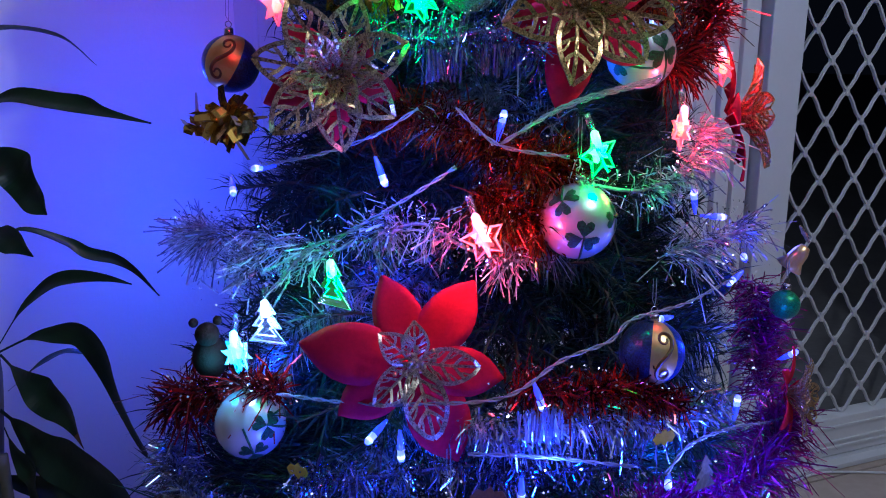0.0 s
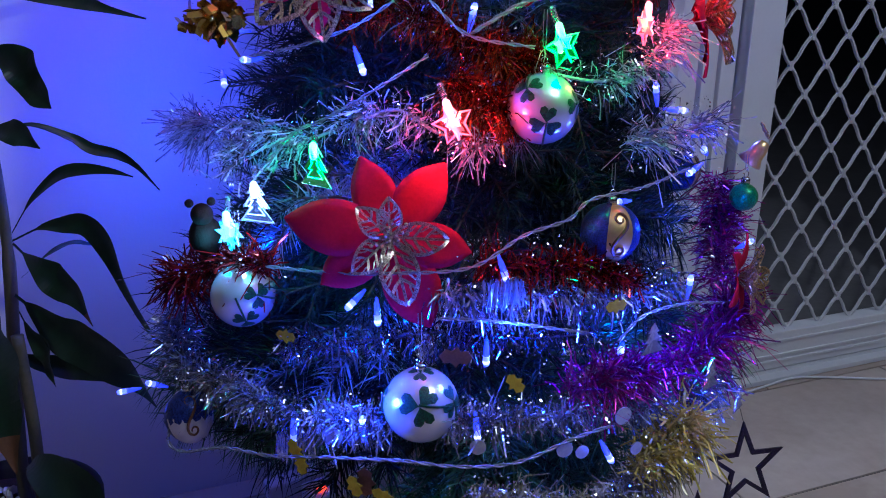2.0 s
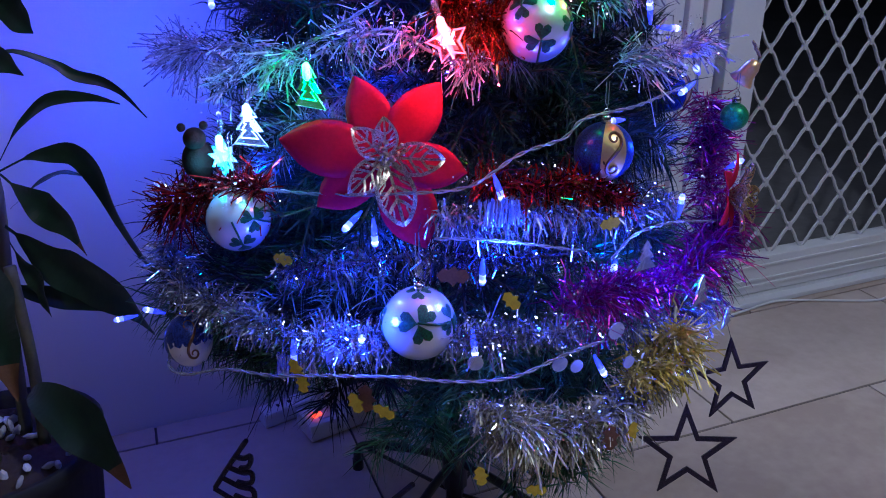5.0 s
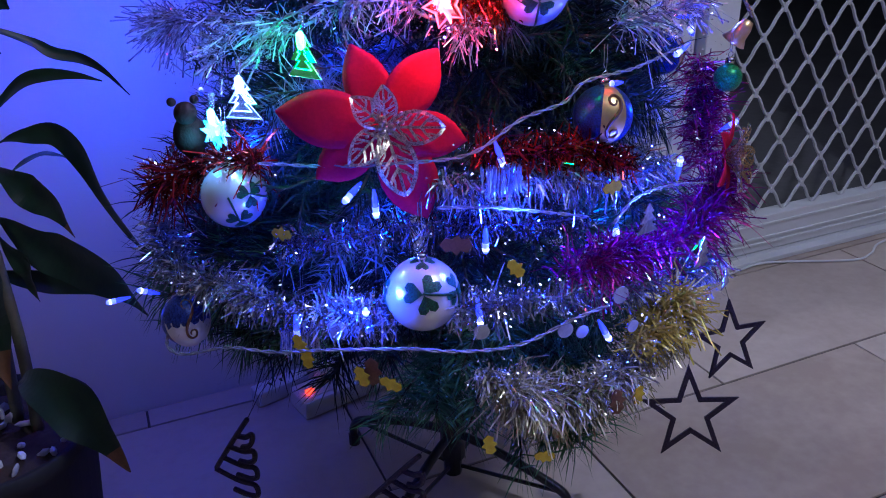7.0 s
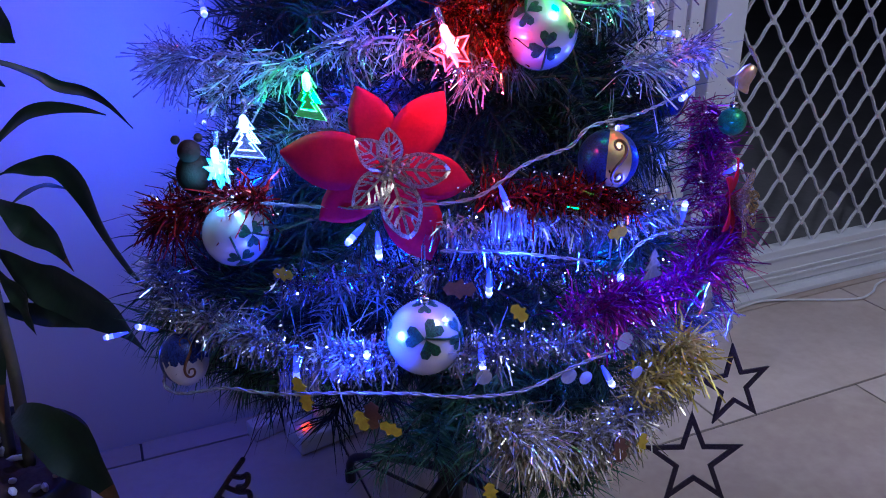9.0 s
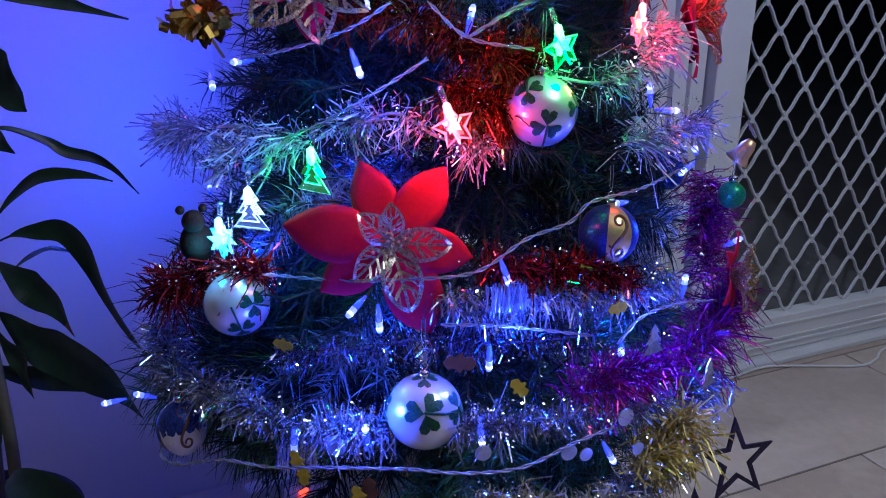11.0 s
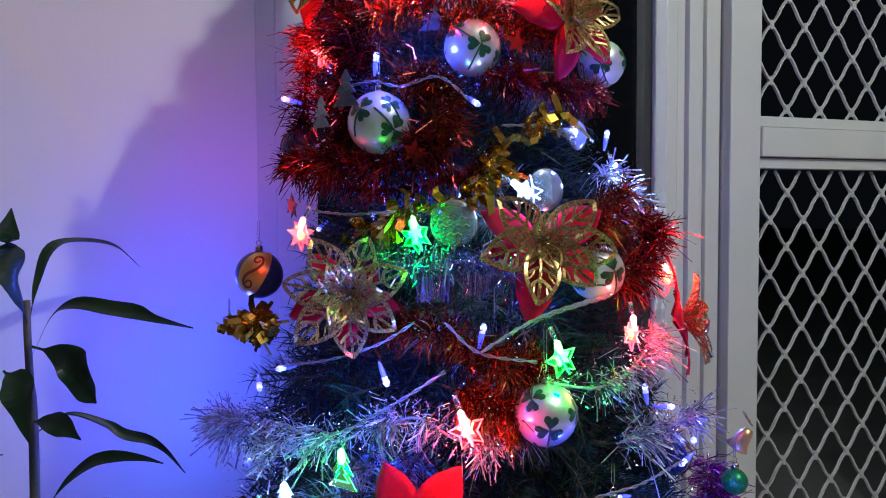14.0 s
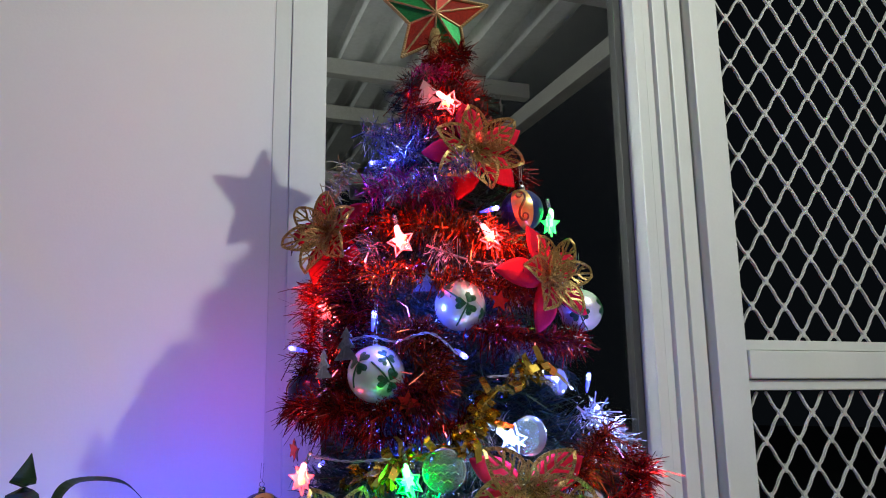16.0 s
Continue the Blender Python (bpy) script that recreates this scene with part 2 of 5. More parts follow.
# ---- mesh tools ----
class Shape:
    """Vertices and faces gathered in plain lists."""

    def __init__(self):
        self.v, self.f = [], []

    def add(self, verts, faces):
        n = len(self.v)
        self.v.extend(tuple(p) for p in verts)
        self.f.extend(tuple(i + n for i in q) for q in faces)
        return self

    def box(self, a, b, m=None, bevel=0.0):
        (x0, y0, z0), (x1, y1, z1) = a, b
        if bevel:
            bm = bmesh.new()
            bmesh.ops.create_cube(bm, size=1)
            for v in bm.verts:
                v.co = Vector(((x0 + x1) / 2 + v.co.x * (x1 - x0), (y0 + y1) / 2 + v.co.y * (y1 - y0), (z0 + z1) / 2 + v.co.z * (z1 - z0)))
            bmesh.ops.bevel(bm, geom=bm.edges[:], offset=bevel, segments=2, affect="EDGES", profile=0.6)
            bm.verts.index_update()
            vs, fs = [v.co.copy() for v in bm.verts], [[v.index for v in f.verts] for f in bm.faces]
            bm.free()
        else:
            vs = [Vector((x, y, z)) for z in (z0, z1) for x, y in ((x0, y0), (x1, y0), (x1, y1), (x0, y1))]
            fs = [(3, 2, 1, 0), (4, 5, 6, 7), (0, 1, 5, 4), (1, 2, 6, 5), (2, 3, 7, 6), (3, 0, 4, 7)]
        return self.add([m @ v for v in vs] if m else vs, fs)

    def tube(self, pts, radius, sides=6, cap=True):
        pts = [Vector(p) for p in pts]
        radii = radius if isinstance(radius, (list, tuple)) else [radius] * len(pts)
        start = len(self.v)
        side = None
        for i, p in enumerate(pts):
            d = (pts[min(i + 1, len(pts) - 1)] - pts[max(i - 1, 0)]).normalized()
            if side is None:
                side = d.orthogonal().normalized()
            side = (side - d * side.dot(d)).normalized()
            up = d.cross(side)
            for k in range(sides):
                a = math.tau * k / sides
                self.v.append(tuple(p + (side * math.cos(a) + up * math.sin(a)) * radii[i]))
        for i in range(len(pts) - 1):
            for k in range(sides):
                a, b = start + i * sides + k, start + i * sides + (k + 1) % sides
                self.f.append((a, b, b + sides, a + sides))
        if cap:
            self.f.append(tuple(start + k for k in reversed(range(sides))))
            self.f.append(tuple(start + (len(pts) - 1) * sides + k for k in range(sides)))
        return self

    def lathe(self, profile, sides=24, m=None):
        """profile: rows of (radius, height); turned about z."""
        start = len(self.v)
        for r, z in profile:
            for k in range(sides):
                a = math.tau * k / sides
                p = Vector((r * math.cos(a), r * math.sin(a), z))
                self.v.append(tuple(m @ p if m else p))
        for i in range(len(profile) - 1):
            for k in range(sides):
                a, b = start + i * sides + k, start + i * sides + (k + 1) % sides
                self.f.append((a, b, b + sides, a + sides))
        return self

    def ball(self, r, m=None, rings=16, sides=24, stretch=1.0):
        return self.lathe([(r * math.sin(math.pi * max(i, 0.02) / rings) if i < rings else r * 0.004, -r * stretch * math.cos(math.pi * i / rings)) for i in range(rings + 1)], sides, m)

    def slab(self, outline, z0, z1, m=None):
        """An upright prism over a plane outline."""
        n = len(outline)
        vs = [Vector((x, y, z)) for z in (z0, z1) for x, y in outline]
        fs = [tuple(reversed(range(n))), tuple(range(n, 2 * n))] + [(i, (i + 1) % n, n + (i + 1) % n, n + i) for i in range(n)]
        return self.add([m @ v for v in vs] if m else vs, fs)

    def ribbon(self, pts, width, thick, up=Vector((0, 0, 1))):
        """A flat strap along pts."""
        pts = [Vector(p) for p in pts]
        start = len(self.v)
        for i, p in enumerate(pts):
            d = (pts[min(i + 1, len(pts) - 1)] - pts[max(i - 1, 0)]).normalized()
            side = d.cross(up).normalized() * width / 2
            h = up * thick / 2
            self.v.extend(tuple(q) for q in (p - side - h, p + side - h, p + side + h, p - side + h))
        for i in range(len(pts) - 1):
            for k in range(4):
                a, b = start + 4 * i + k, start + 4 * i + (k + 1) % 4
                self.f.append((a, b, b + 4, a + 4))
        self.f.append((start + 3, start + 2, start + 1, start))
        e = start + 4 * (len(pts) - 1)
        self.f.append((e, e + 1, e + 2, e + 3))
        return self

    def mesh(self, name, material, smooth=False):
        me = bpy.data.meshes.new(name)
        me.from_pydata(self.v, [], self.f)
        me.materials.append(material)
        if smooth:
            me.polygons.foreach_set("use_smooth", [True] * len(me.polygons))
        me.update()
        return me


def part(name, shape, material, parent=None, label="", smooth=False, m=None):
    """Links a shape, or a ready mesh, as one mesh object under a thing or a part."""
    ob = new(name, shape.mesh(name, material, smooth) if isinstance(shape, Shape) else shape)
    if parent:
        ob.parent = parent
    if m:
        ob.matrix_basis = m
    return tagged(ob, label)


def thing(name, label, category, m=None, group="", kind=""):
    ob = new(name)
    ob.empty_display_size = 0.02
    if m:
        ob.matrix_basis = m
    return tagged(ob, label, category, group, kind)


def smooth_path(pts, steps=8):
    """A Catmull-Rom line through pts."""
    pts = [Vector(p) for p in pts]
    ext = [2 * pts[0] - pts[1]] + pts + [2 * pts[-1] - pts[-2]]
    out = []
    for i in range(1, len(ext) - 2):
        a, b, c, d = ext[i - 1:i + 3]
        for k in range(steps):
            s = k / steps
            out.append(0.5 * (2 * b + (c - a) * s + (2 * a - 5 * b + 4 * c - d) * s * s + (3 * b - a - 3 * c + d) * s ** 3))
    return out + [pts[-1]]


def facing(at, normal, roll=0.0):
    """A pose whose z looks along normal and whose y points as far up as it can."""
    n = Vector(normal).normalized()
    x = Vector((0, 0, 1)).cross(n)
    x = x.normalized() if x.length > 1e-4 else Vector((1, 0, 0))
    y = n.cross(x)
    m = Matrix((x, y, n)).transposed().to_4x4()
    return Matrix.Translation(at) @ m @ pose(0, 0, 0, 0, 0, roll)


def outward(at, up=0.0, turn=0.0):
    d = Vector(at) - AXIS
    d.z = 0
    d.normalize()
    d = Matrix.Rotation(radians(turn), 3, "Z") @ d
    d.z = up
    return d.normalized()


# ---- room ----
WY = 1.145


def structure(name, label, category):
    return thing(name, label, category, kind="structure")


def solid(name, a, b, material, label, category):
    ob = part(name, Shape().box(a, b), material, label=label)
    return tagged(ob, label, category, kind="structure")


wall = structure("wall_north", "matt white plastered wall behind the tree", "wall")
part("plaster", Shape().box((-2.0, WY, -0.02), (0.13, WY + 0.12, 2.7)), WALL, wall)
part("plaster", Shape().box((0.13, WY, 2.15), (2.0, WY + 0.12, 2.7)), WALL, wall)
part("plaster", Shape().box((2.0, WY, -0.02), (4.2, WY + 0.12, 2.7)), WALL, wall)
part("plaster", Shape().box((0.224, WY + 0.02, -0.02), (0.886, WY + 0.10, 0.32)), WALL, wall)
# unseen walls and ceiling added to close the room; wall tone limits bounce
solid("wall_west", (-2.1, -4.5, 0), (-2.0, WY + 0.1, 2.7), ROOM, "unseen dark beige side wall, holds down bounced light", "wall")
solid("wall_east", (4.2, -4.5, 0), (4.3, WY + 0.1, 2.7), ROOM, "unseen dark beige side wall, holds down bounced light", "wall")
solid("wall_south", (-2.1, -4.6, 0), (4.3, -4.5, 2.7), ROOM, "unseen dark beige back wall, holds down bounced light", "wall")
solid("ceiling", (-2.1, -4.6, 2.7), (4.3, WY + 0.12, 2.6), CEIL, "plain white painted ceiling", "ceiling")

# fixed side window with a stepped white frame
window = structure("window_1", "tall fixed window with a white aluminium frame, dark outside", "window")
jamb = part("window_frame", Shape()
            .box((0.130, WY - 0.002, 0.0), (0.160, WY + 0.08, 2.15), bevel=0.001)
            .box((0.160, WY - 0.006, 0.0), (0.224, WY + 0.08, 2.15), bevel=0.0015)
            .box((0.224, WY - 0.005, 0.30), (0.886, WY + 0.08, 0.36), bevel=0.003)
            .box((0.224, WY - 0.005, 2.09), (0.886, WY + 0.08, 2.148), bevel=0.003), ALU, window)
part("gasket", Shape().box((0.868, WY + 0.034, 0.36), (0.8855, WY + 0.06, 2.09)).box((0.2245, WY + 0.034, 0.36), (0.229, WY + 0.06, 2.09)), GREYSLOT, window)
pane = part("pane", Shape().box((0.225, WY + 0.04, 0.355), (0.885, WY + 0.046, 2.095)), GLASS, window)
pane.visible_shadow = False

# door frame: a row of stepped upright profiles
frame_ob = structure("door_frame", "white aluminium door frame of stepped upright profiles", "door frame")
for x0, x1, y0 in ((0.886, 0.912, WY - 0.012), (0.912, 0.934, WY - 0.004), (0.934, 0.962, WY - 0.016), (0.962, 0.980, WY + 0.001), (0.980, 1.012, WY - 0.008), (1.012, 1.030, WY + 0.012)):
    part("profile", Shape().box((x0 + 0.0004, y0, 0.0), (x1 - 0.0004, WY + 0.085, 2.148), bevel=0.0025), ALU, frame_ob)
part("sill", Shape().box((0.98, WY - 0.035, 0.001), (2.0, WY + 0.085, 0.012), bevel=0.002).box((1.03, WY - 0.012, 0.012), (1.96, WY - 0.004, 0.02)), ALU, frame_ob)
part("profile", Shape().box((1.94, WY - 0.016, 0.012), (2.0, WY + 0.085, 2.148), bevel=0.003), ALU, frame_ob)
part("profile", Shape().box((1.0305, WY - 0.012, 2.105), (1.9395, WY + 0.085, 2.148), bevel=0.003), ALU, frame_ob)

door = structure("door_1", "closed white security screen door with diamond grille", "door")
X0, X1 = 1.034, 1.936
Y0, Y1 = WY - 0.014, WY + 0.024
for name, a, b in (("stile", (X0, Y0, 0.022), (1.108, Y1, 2.10)), ("stile", (1.862, Y0, 0.022), (X1, Y1, 2.10)), ("top_rail", (1.1085, Y0, 2.025), (1.8615, Y1, 2.10)),
                   ("lock_rail", (1.1085, Y0 - 0.006, 1.008), (1.8615, Y1, 1.066)), ("bottom_rail", (1.1085, Y0, 0.022), (1.8615, Y1, 0.108))):
    part(name, Shape().box(a, b, bevel=0.003), ALU, door)
for z in (0.038, 0.052, 0.085):
    part("moulding", Shape().box((1.112, Y0 - 0.0035, z), (1.858, Y0 + 0.002, z + 0.006), bevel=0.001), ALU, door)
for z in (0.985, 1.0675):
    part("moulding", Shape().box((1.1085, Y0 + 0.004, z), (1.8615, Y1 - 0.004, z + 0.021), bevel=0.002), ALU, door)


def grille(z0, z1, ax, az):
    """Expanded diamond mesh: strands that run from knot to knot, with a flat knot at each crossing."""
    s = Shape()
    px, pz, y = 0.0869, 0.1109, WY + 0.006
    half = 0.0020

    def strand(a, b):
        lean = Vector((b[0] - a[0], 0, b[1] - a[1])).normalized()
        pts = []
        for k in range(6):
            u = k / 5
            ease = u + 0.055 * math.sin(math.tau * u)
            pts.append(Vector((a[0] + (b[0] - a[0]) * ease, y, a[1] + (b[1] - a[1]) * u)))
        if all(z0 - 0.06 < p.z < z1 + 0.06 for p in pts):
            cut = [p for p in pts if z0 - 0.004 <= p.z <= z1 + 0.004 and 1.105 <= p.x <= 1.865]
            if len(cut) > 1:
                s.ribbon(cut, half * 2, 0.006, Vector((0, 1, 0)))

    for j in range(-18, 8):
        for i in range(-2, 10):
            for ox, oz in ((0, 0), (px / 2, pz / 2)):
                x, z = ax + i * px + ox, az + j * pz + oz
                strand((x, z), (x + px / 2, z + pz / 2))
                strand((x, z), (x - px / 2, z + pz / 2))
                if z0 < z < z1 and 1.105 < x < 1.865:
                    s.slab([(-0.0048, 0), (-0.0025, -0.009), (0.0025, -0.009), (0.0048, 0), (0.0025, 0.009), (-0.0025, 0.009)], -0.004, 0.004,
                           Matrix.Translation((x, y, z)) @ pose(0, 0, 0, 90))
    return s


part("grille", grille(1.088, 2.026, 1.191, 1.661), GRILLE, door, "white diamond mesh")
part("grille", grille(0.107, 0.986, 1.195, 0.937), GRILLE, door, "white diamond mesh")

# outside: covered patio at night
tagged(part("ground", Shape().box((-30, WY + 0.12, -0.16), (30, 60, -0.06)), CONCRETE), "dark concrete patio ground at night", "ground", kind="structure")
patio = thing("patio_roof", "corrugated steel patio roof on timber purlins, dimly lit", "roof")
ribs = Shape()
PROFILE = []
for k in range(25):
    x = -2.6 + 0.16 * k
    PROFILE += [(x, 0), (x + 0.07, 0), (x + 0.085, 0.06), (x + 0.145, 0.06)]
for (xa, za), (xb, zb) in zip(PROFILE, PROFILE[1:]):
    ribs.add([(xa, 1.35, 2.40 + za), (xb, 1.35, 2.40 + zb), (xb, 4.6, 2.28 + zb), (xa, 4.6, 2.28 + za)], [(0, 1, 2, 3)])
    ribs.add([(xa, 1.35, 2.402 + za), (xb, 1.35, 2.402 + zb), (xb, 4.6, 2.282 + zb), (xa, 4.6, 2.282 + za)], [(3, 2, 1, 0)])
part("roof_sheet", ribs, STEEL, patio)
for y in (1.95, 2.75, 3.2, 4.1):
    z = 2.40 - 0.12 * (y - 1.35) / 3.25
    part("purlin", Shape().box((-2.6, y - 0.025, z - 0.07), (1.435, y + 0.025, z - 0.004), bevel=0.003), TIMBER, patio)
part("rafter", Shape().box((1.435, 1.35, 2.20), (1.50, 4.6, 2.27), bevel=0.004), TIMBER, patio)
part("post", Shape().box((1.43, 4.5, -0.06), (1.51, 4.58, 2.2), bevel=0.004), TIMBER, patio)
part("post", Shape().box((-2.5, 4.5, -0.06), (-2.42, 4.58, 2.21), bevel=0.004), TIMBER, patio)


# ---- the tree ----
PROF_Z = (0.0, 0.15, 0.25, 0.36, 0.43, 0.50, 0.56, 0.63, 0.70, 0.75, 0.80, 0.87, 0.95, 1.00, 1.08, 1.15, 1.22, 1.30, 1.40, 1.46)
PROF_R = (0.20, 0.22, 0.30, 0.37, 0.355, 0.325, 0.31, 0.28, 0.265, 0.25, 0.225, 0.205, 0.19, 0.18, 0.165, 0.15, 0.125, 0.09, 0.05, 0.03)


def girth(z):
    return float(np.interp(z, PROF_Z, PROF_R))


rng = random.Random(7)


def needle_branch(length, needles, reach, material, seed):
    """A wire stem along x with flat needles all round its outer part; the stem droops a little at the tip."""
    r = random.Random(seed)
    stem, leaf = Shape(), Shape()
    line = [Vector((length * u, 0, 0.02 * math.sin(u * 3.0) - 0.03 * u * u)) for u in (0, 0.25, 0.5, 0.75, 1.0)]
    stem.tube(line, [0.003, 0.0028, 0.0024, 0.002, 0.001], 5)
    twigs = [(line, 0.25)]
    for k in range(4):
        u = 0.35 + 0.13 * k
        p = line[0].lerp(line[4], u)
        side = (-1) ** k
        tip = p + Vector((0.07, side * 0.055 * r.uniform(0.8, 1.2), r.uniform(-0.01, 0.03)))
        twigs.append(([p, p.lerp(tip, 0.5) + Vector((0, 0, 0.006)), tip], 0.0))
        stem.tube([p, p.lerp(tip, 0.5) + Vector((0, 0, 0.006)), tip], [0.002, 0.0016, 0.0008], 4)
    for pts, first in twigs:
        own = needles // 2 if len(pts) == 5 else needles // 8
        for _ in range(own):
            u = r.uniform(first, 1.0) * (len(pts) - 1)
            i = min(int(u), len(pts) - 2)
            p = pts[i].lerp(pts[i + 1], u - i)
            d = (pts[i + 1] - pts[i]).normalized()
            a = r.uniform(0, math.tau)
            side = Vector((0, math.cos(a), math.sin(a)))
            go = (d * r.uniform(0.35, 1.1) + side).normalized() * reach * r.uniform(0.6, 1.1)
            w = go.cross(Vector((r.uniform(-1, 1), r.uniform(-1, 1), r.uniform(-1, 1)))).normalized() * 0.0006
            mid = p + go * 0.55 + Vector((0, 0, 0.001))
            q = p + go + Vector((0, 0, -0.004))
            leaf.add([p - w, p + w, mid + w, mid - w, q], [(0, 1, 2, 3), (3, 2, 4)])
    return stem.mesh("branch", STEM), leaf.mesh("needles", material)


tree = thing("christmas_tree", "artificial green pine tree with tinsel-dressed branches on a black metal stand", "christmas tree")
part("pole", Shape().tube([(0.338, 0.772, 0.015), (0.332, 0.78, 0.5), (0.32, 0.79, 1.44)], [0.013, 0.011, 0.006], 10), BLACK, tree, "black metal pole", True)
part("collar", Shape().tube([(0.338, 0.772, 0.045), (0.338, 0.772, 0.125)], 0.018, 12), BLACK, tree, "black plastic collar", True)
FOOT = Vector((0.338, 0.772, 0))
for angle, reach in ((-53.5, 0.178), (127, 0.175), (37, 0.175), (217, 0.175)):
    d = Vector((math.cos(radians(angle)), math.sin(radians(angle)), 0))
    hub = FOOT + Vector((0, 0, 0.085))
    leg = part("stand_leg", Shape().tube(smooth_path([hub + d * 0.012, hub + d * 0.07 + Vector((0, 0, -0.008)), FOOT + d * (reach - 0.022) + Vector((0, 0, 0.052)), FOOT + d * (reach - 0.002) + Vector((0, 0, 0.034)), FOOT + d * reach + Vector((0, 0, 0.006))], 6), 0.0065, 8), BLACK, tree, "black steel tube leg", True)
    part("rubber_foot", Shape().tube([FOOT + d * reach, FOOT + d * reach + Vector((0, 0, 0.018))], 0.0085, 10), BLACK, leg)
    part("brace", Shape().tube([FOOT + d * 0.014 + Vector((0, 0, 0.03)), FOOT + d * (reach - 0.02) + Vector((0, 0, 0.045))], 0.003, 6), BLACK, tree)

# needles of the upper crown, shade included in their dark tone
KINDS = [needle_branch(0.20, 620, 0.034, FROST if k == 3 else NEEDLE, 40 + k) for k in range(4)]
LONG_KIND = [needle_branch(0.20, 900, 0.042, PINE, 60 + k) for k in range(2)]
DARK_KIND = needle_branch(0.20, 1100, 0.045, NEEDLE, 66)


def put_branch(z, angle, kind, droop, reach=1.0):
    d = Vector((math.cos(angle), math.sin(angle), 0))
    size = max(0.35, girth(z) / 0.245)
    root = AXIS + Vector((0, 0, z + girth(z) * droop)) + d * 0.015
    m = Matrix.Translation(root) @ Matrix.Rotation(angle, 4, "Z") @ Matrix.Rotation(math.atan(droop), 4, "Y") @ Matrix.Rotation(rng.uniform(-0.6, 0.6), 4, "X") @ Matrix.Diagonal((size * reach, min(1, size), min(1, size), 1))
    b = part("branch", kind[0], None, tree, m=m)
    part("needles", kind[1], None, b)


z = 0.405
while z < 1.42:
    count = max(5, int(15 * girth(z) / 0.36) + 2)
    first = rng.uniform(0, 1)
    for k in range(count):
        turn = math.tau * (k + first + rng.uniform(-0.2, 0.2)) / count
        if z < 0.46 and radians(205) < turn % math.tau < radians(248):
            continue
        put_branch(z + rng.uniform(-0.02, 0.02), turn, KINDS[(k * 7 + int(z * 50)) % 4] if z > 0.46 else LONG_KIND[k % 2], rng.uniform(0.05, 0.35))
    z += 0.075

for z, angle in ((0.335, -96), (0.345, -78), (0.385, 203), (0.375, 196), (0.40, -45), (0.375, -30), (0.40, 215), (0.33, -86), (0.335, -70), (0.39, 208), (0.39, -28)):
    put_branch(z, radians(angle), LONG_KIND[0], 0.25)
for z, angle, reach in ((0.312, -86, 1.14), (0.318, -91, 1.12), (0.315, -81, 1.12), (0.325, -113, 0.95), (0.32, -107, 0.92), (0.33, -110, 0.98), (0.40, -38, 0.92)):
    put_branch(z, radians(angle), LONG_KIND[1], 0.22, reach)
# the last six, low on the left, also shade the floor
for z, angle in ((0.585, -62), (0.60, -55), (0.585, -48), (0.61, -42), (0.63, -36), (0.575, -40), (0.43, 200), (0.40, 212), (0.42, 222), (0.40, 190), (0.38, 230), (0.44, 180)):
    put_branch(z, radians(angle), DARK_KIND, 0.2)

# short needles deep inside the crown; near-black colour stands in for shade there
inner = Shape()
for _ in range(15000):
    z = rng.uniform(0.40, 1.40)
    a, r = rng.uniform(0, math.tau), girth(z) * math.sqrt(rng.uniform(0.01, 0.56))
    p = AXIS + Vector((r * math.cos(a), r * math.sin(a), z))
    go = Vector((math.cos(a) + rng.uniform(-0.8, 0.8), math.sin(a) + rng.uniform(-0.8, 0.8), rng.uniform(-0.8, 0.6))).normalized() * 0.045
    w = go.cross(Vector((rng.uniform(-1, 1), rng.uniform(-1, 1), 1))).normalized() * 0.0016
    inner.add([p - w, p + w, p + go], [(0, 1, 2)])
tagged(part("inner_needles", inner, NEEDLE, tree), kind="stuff")


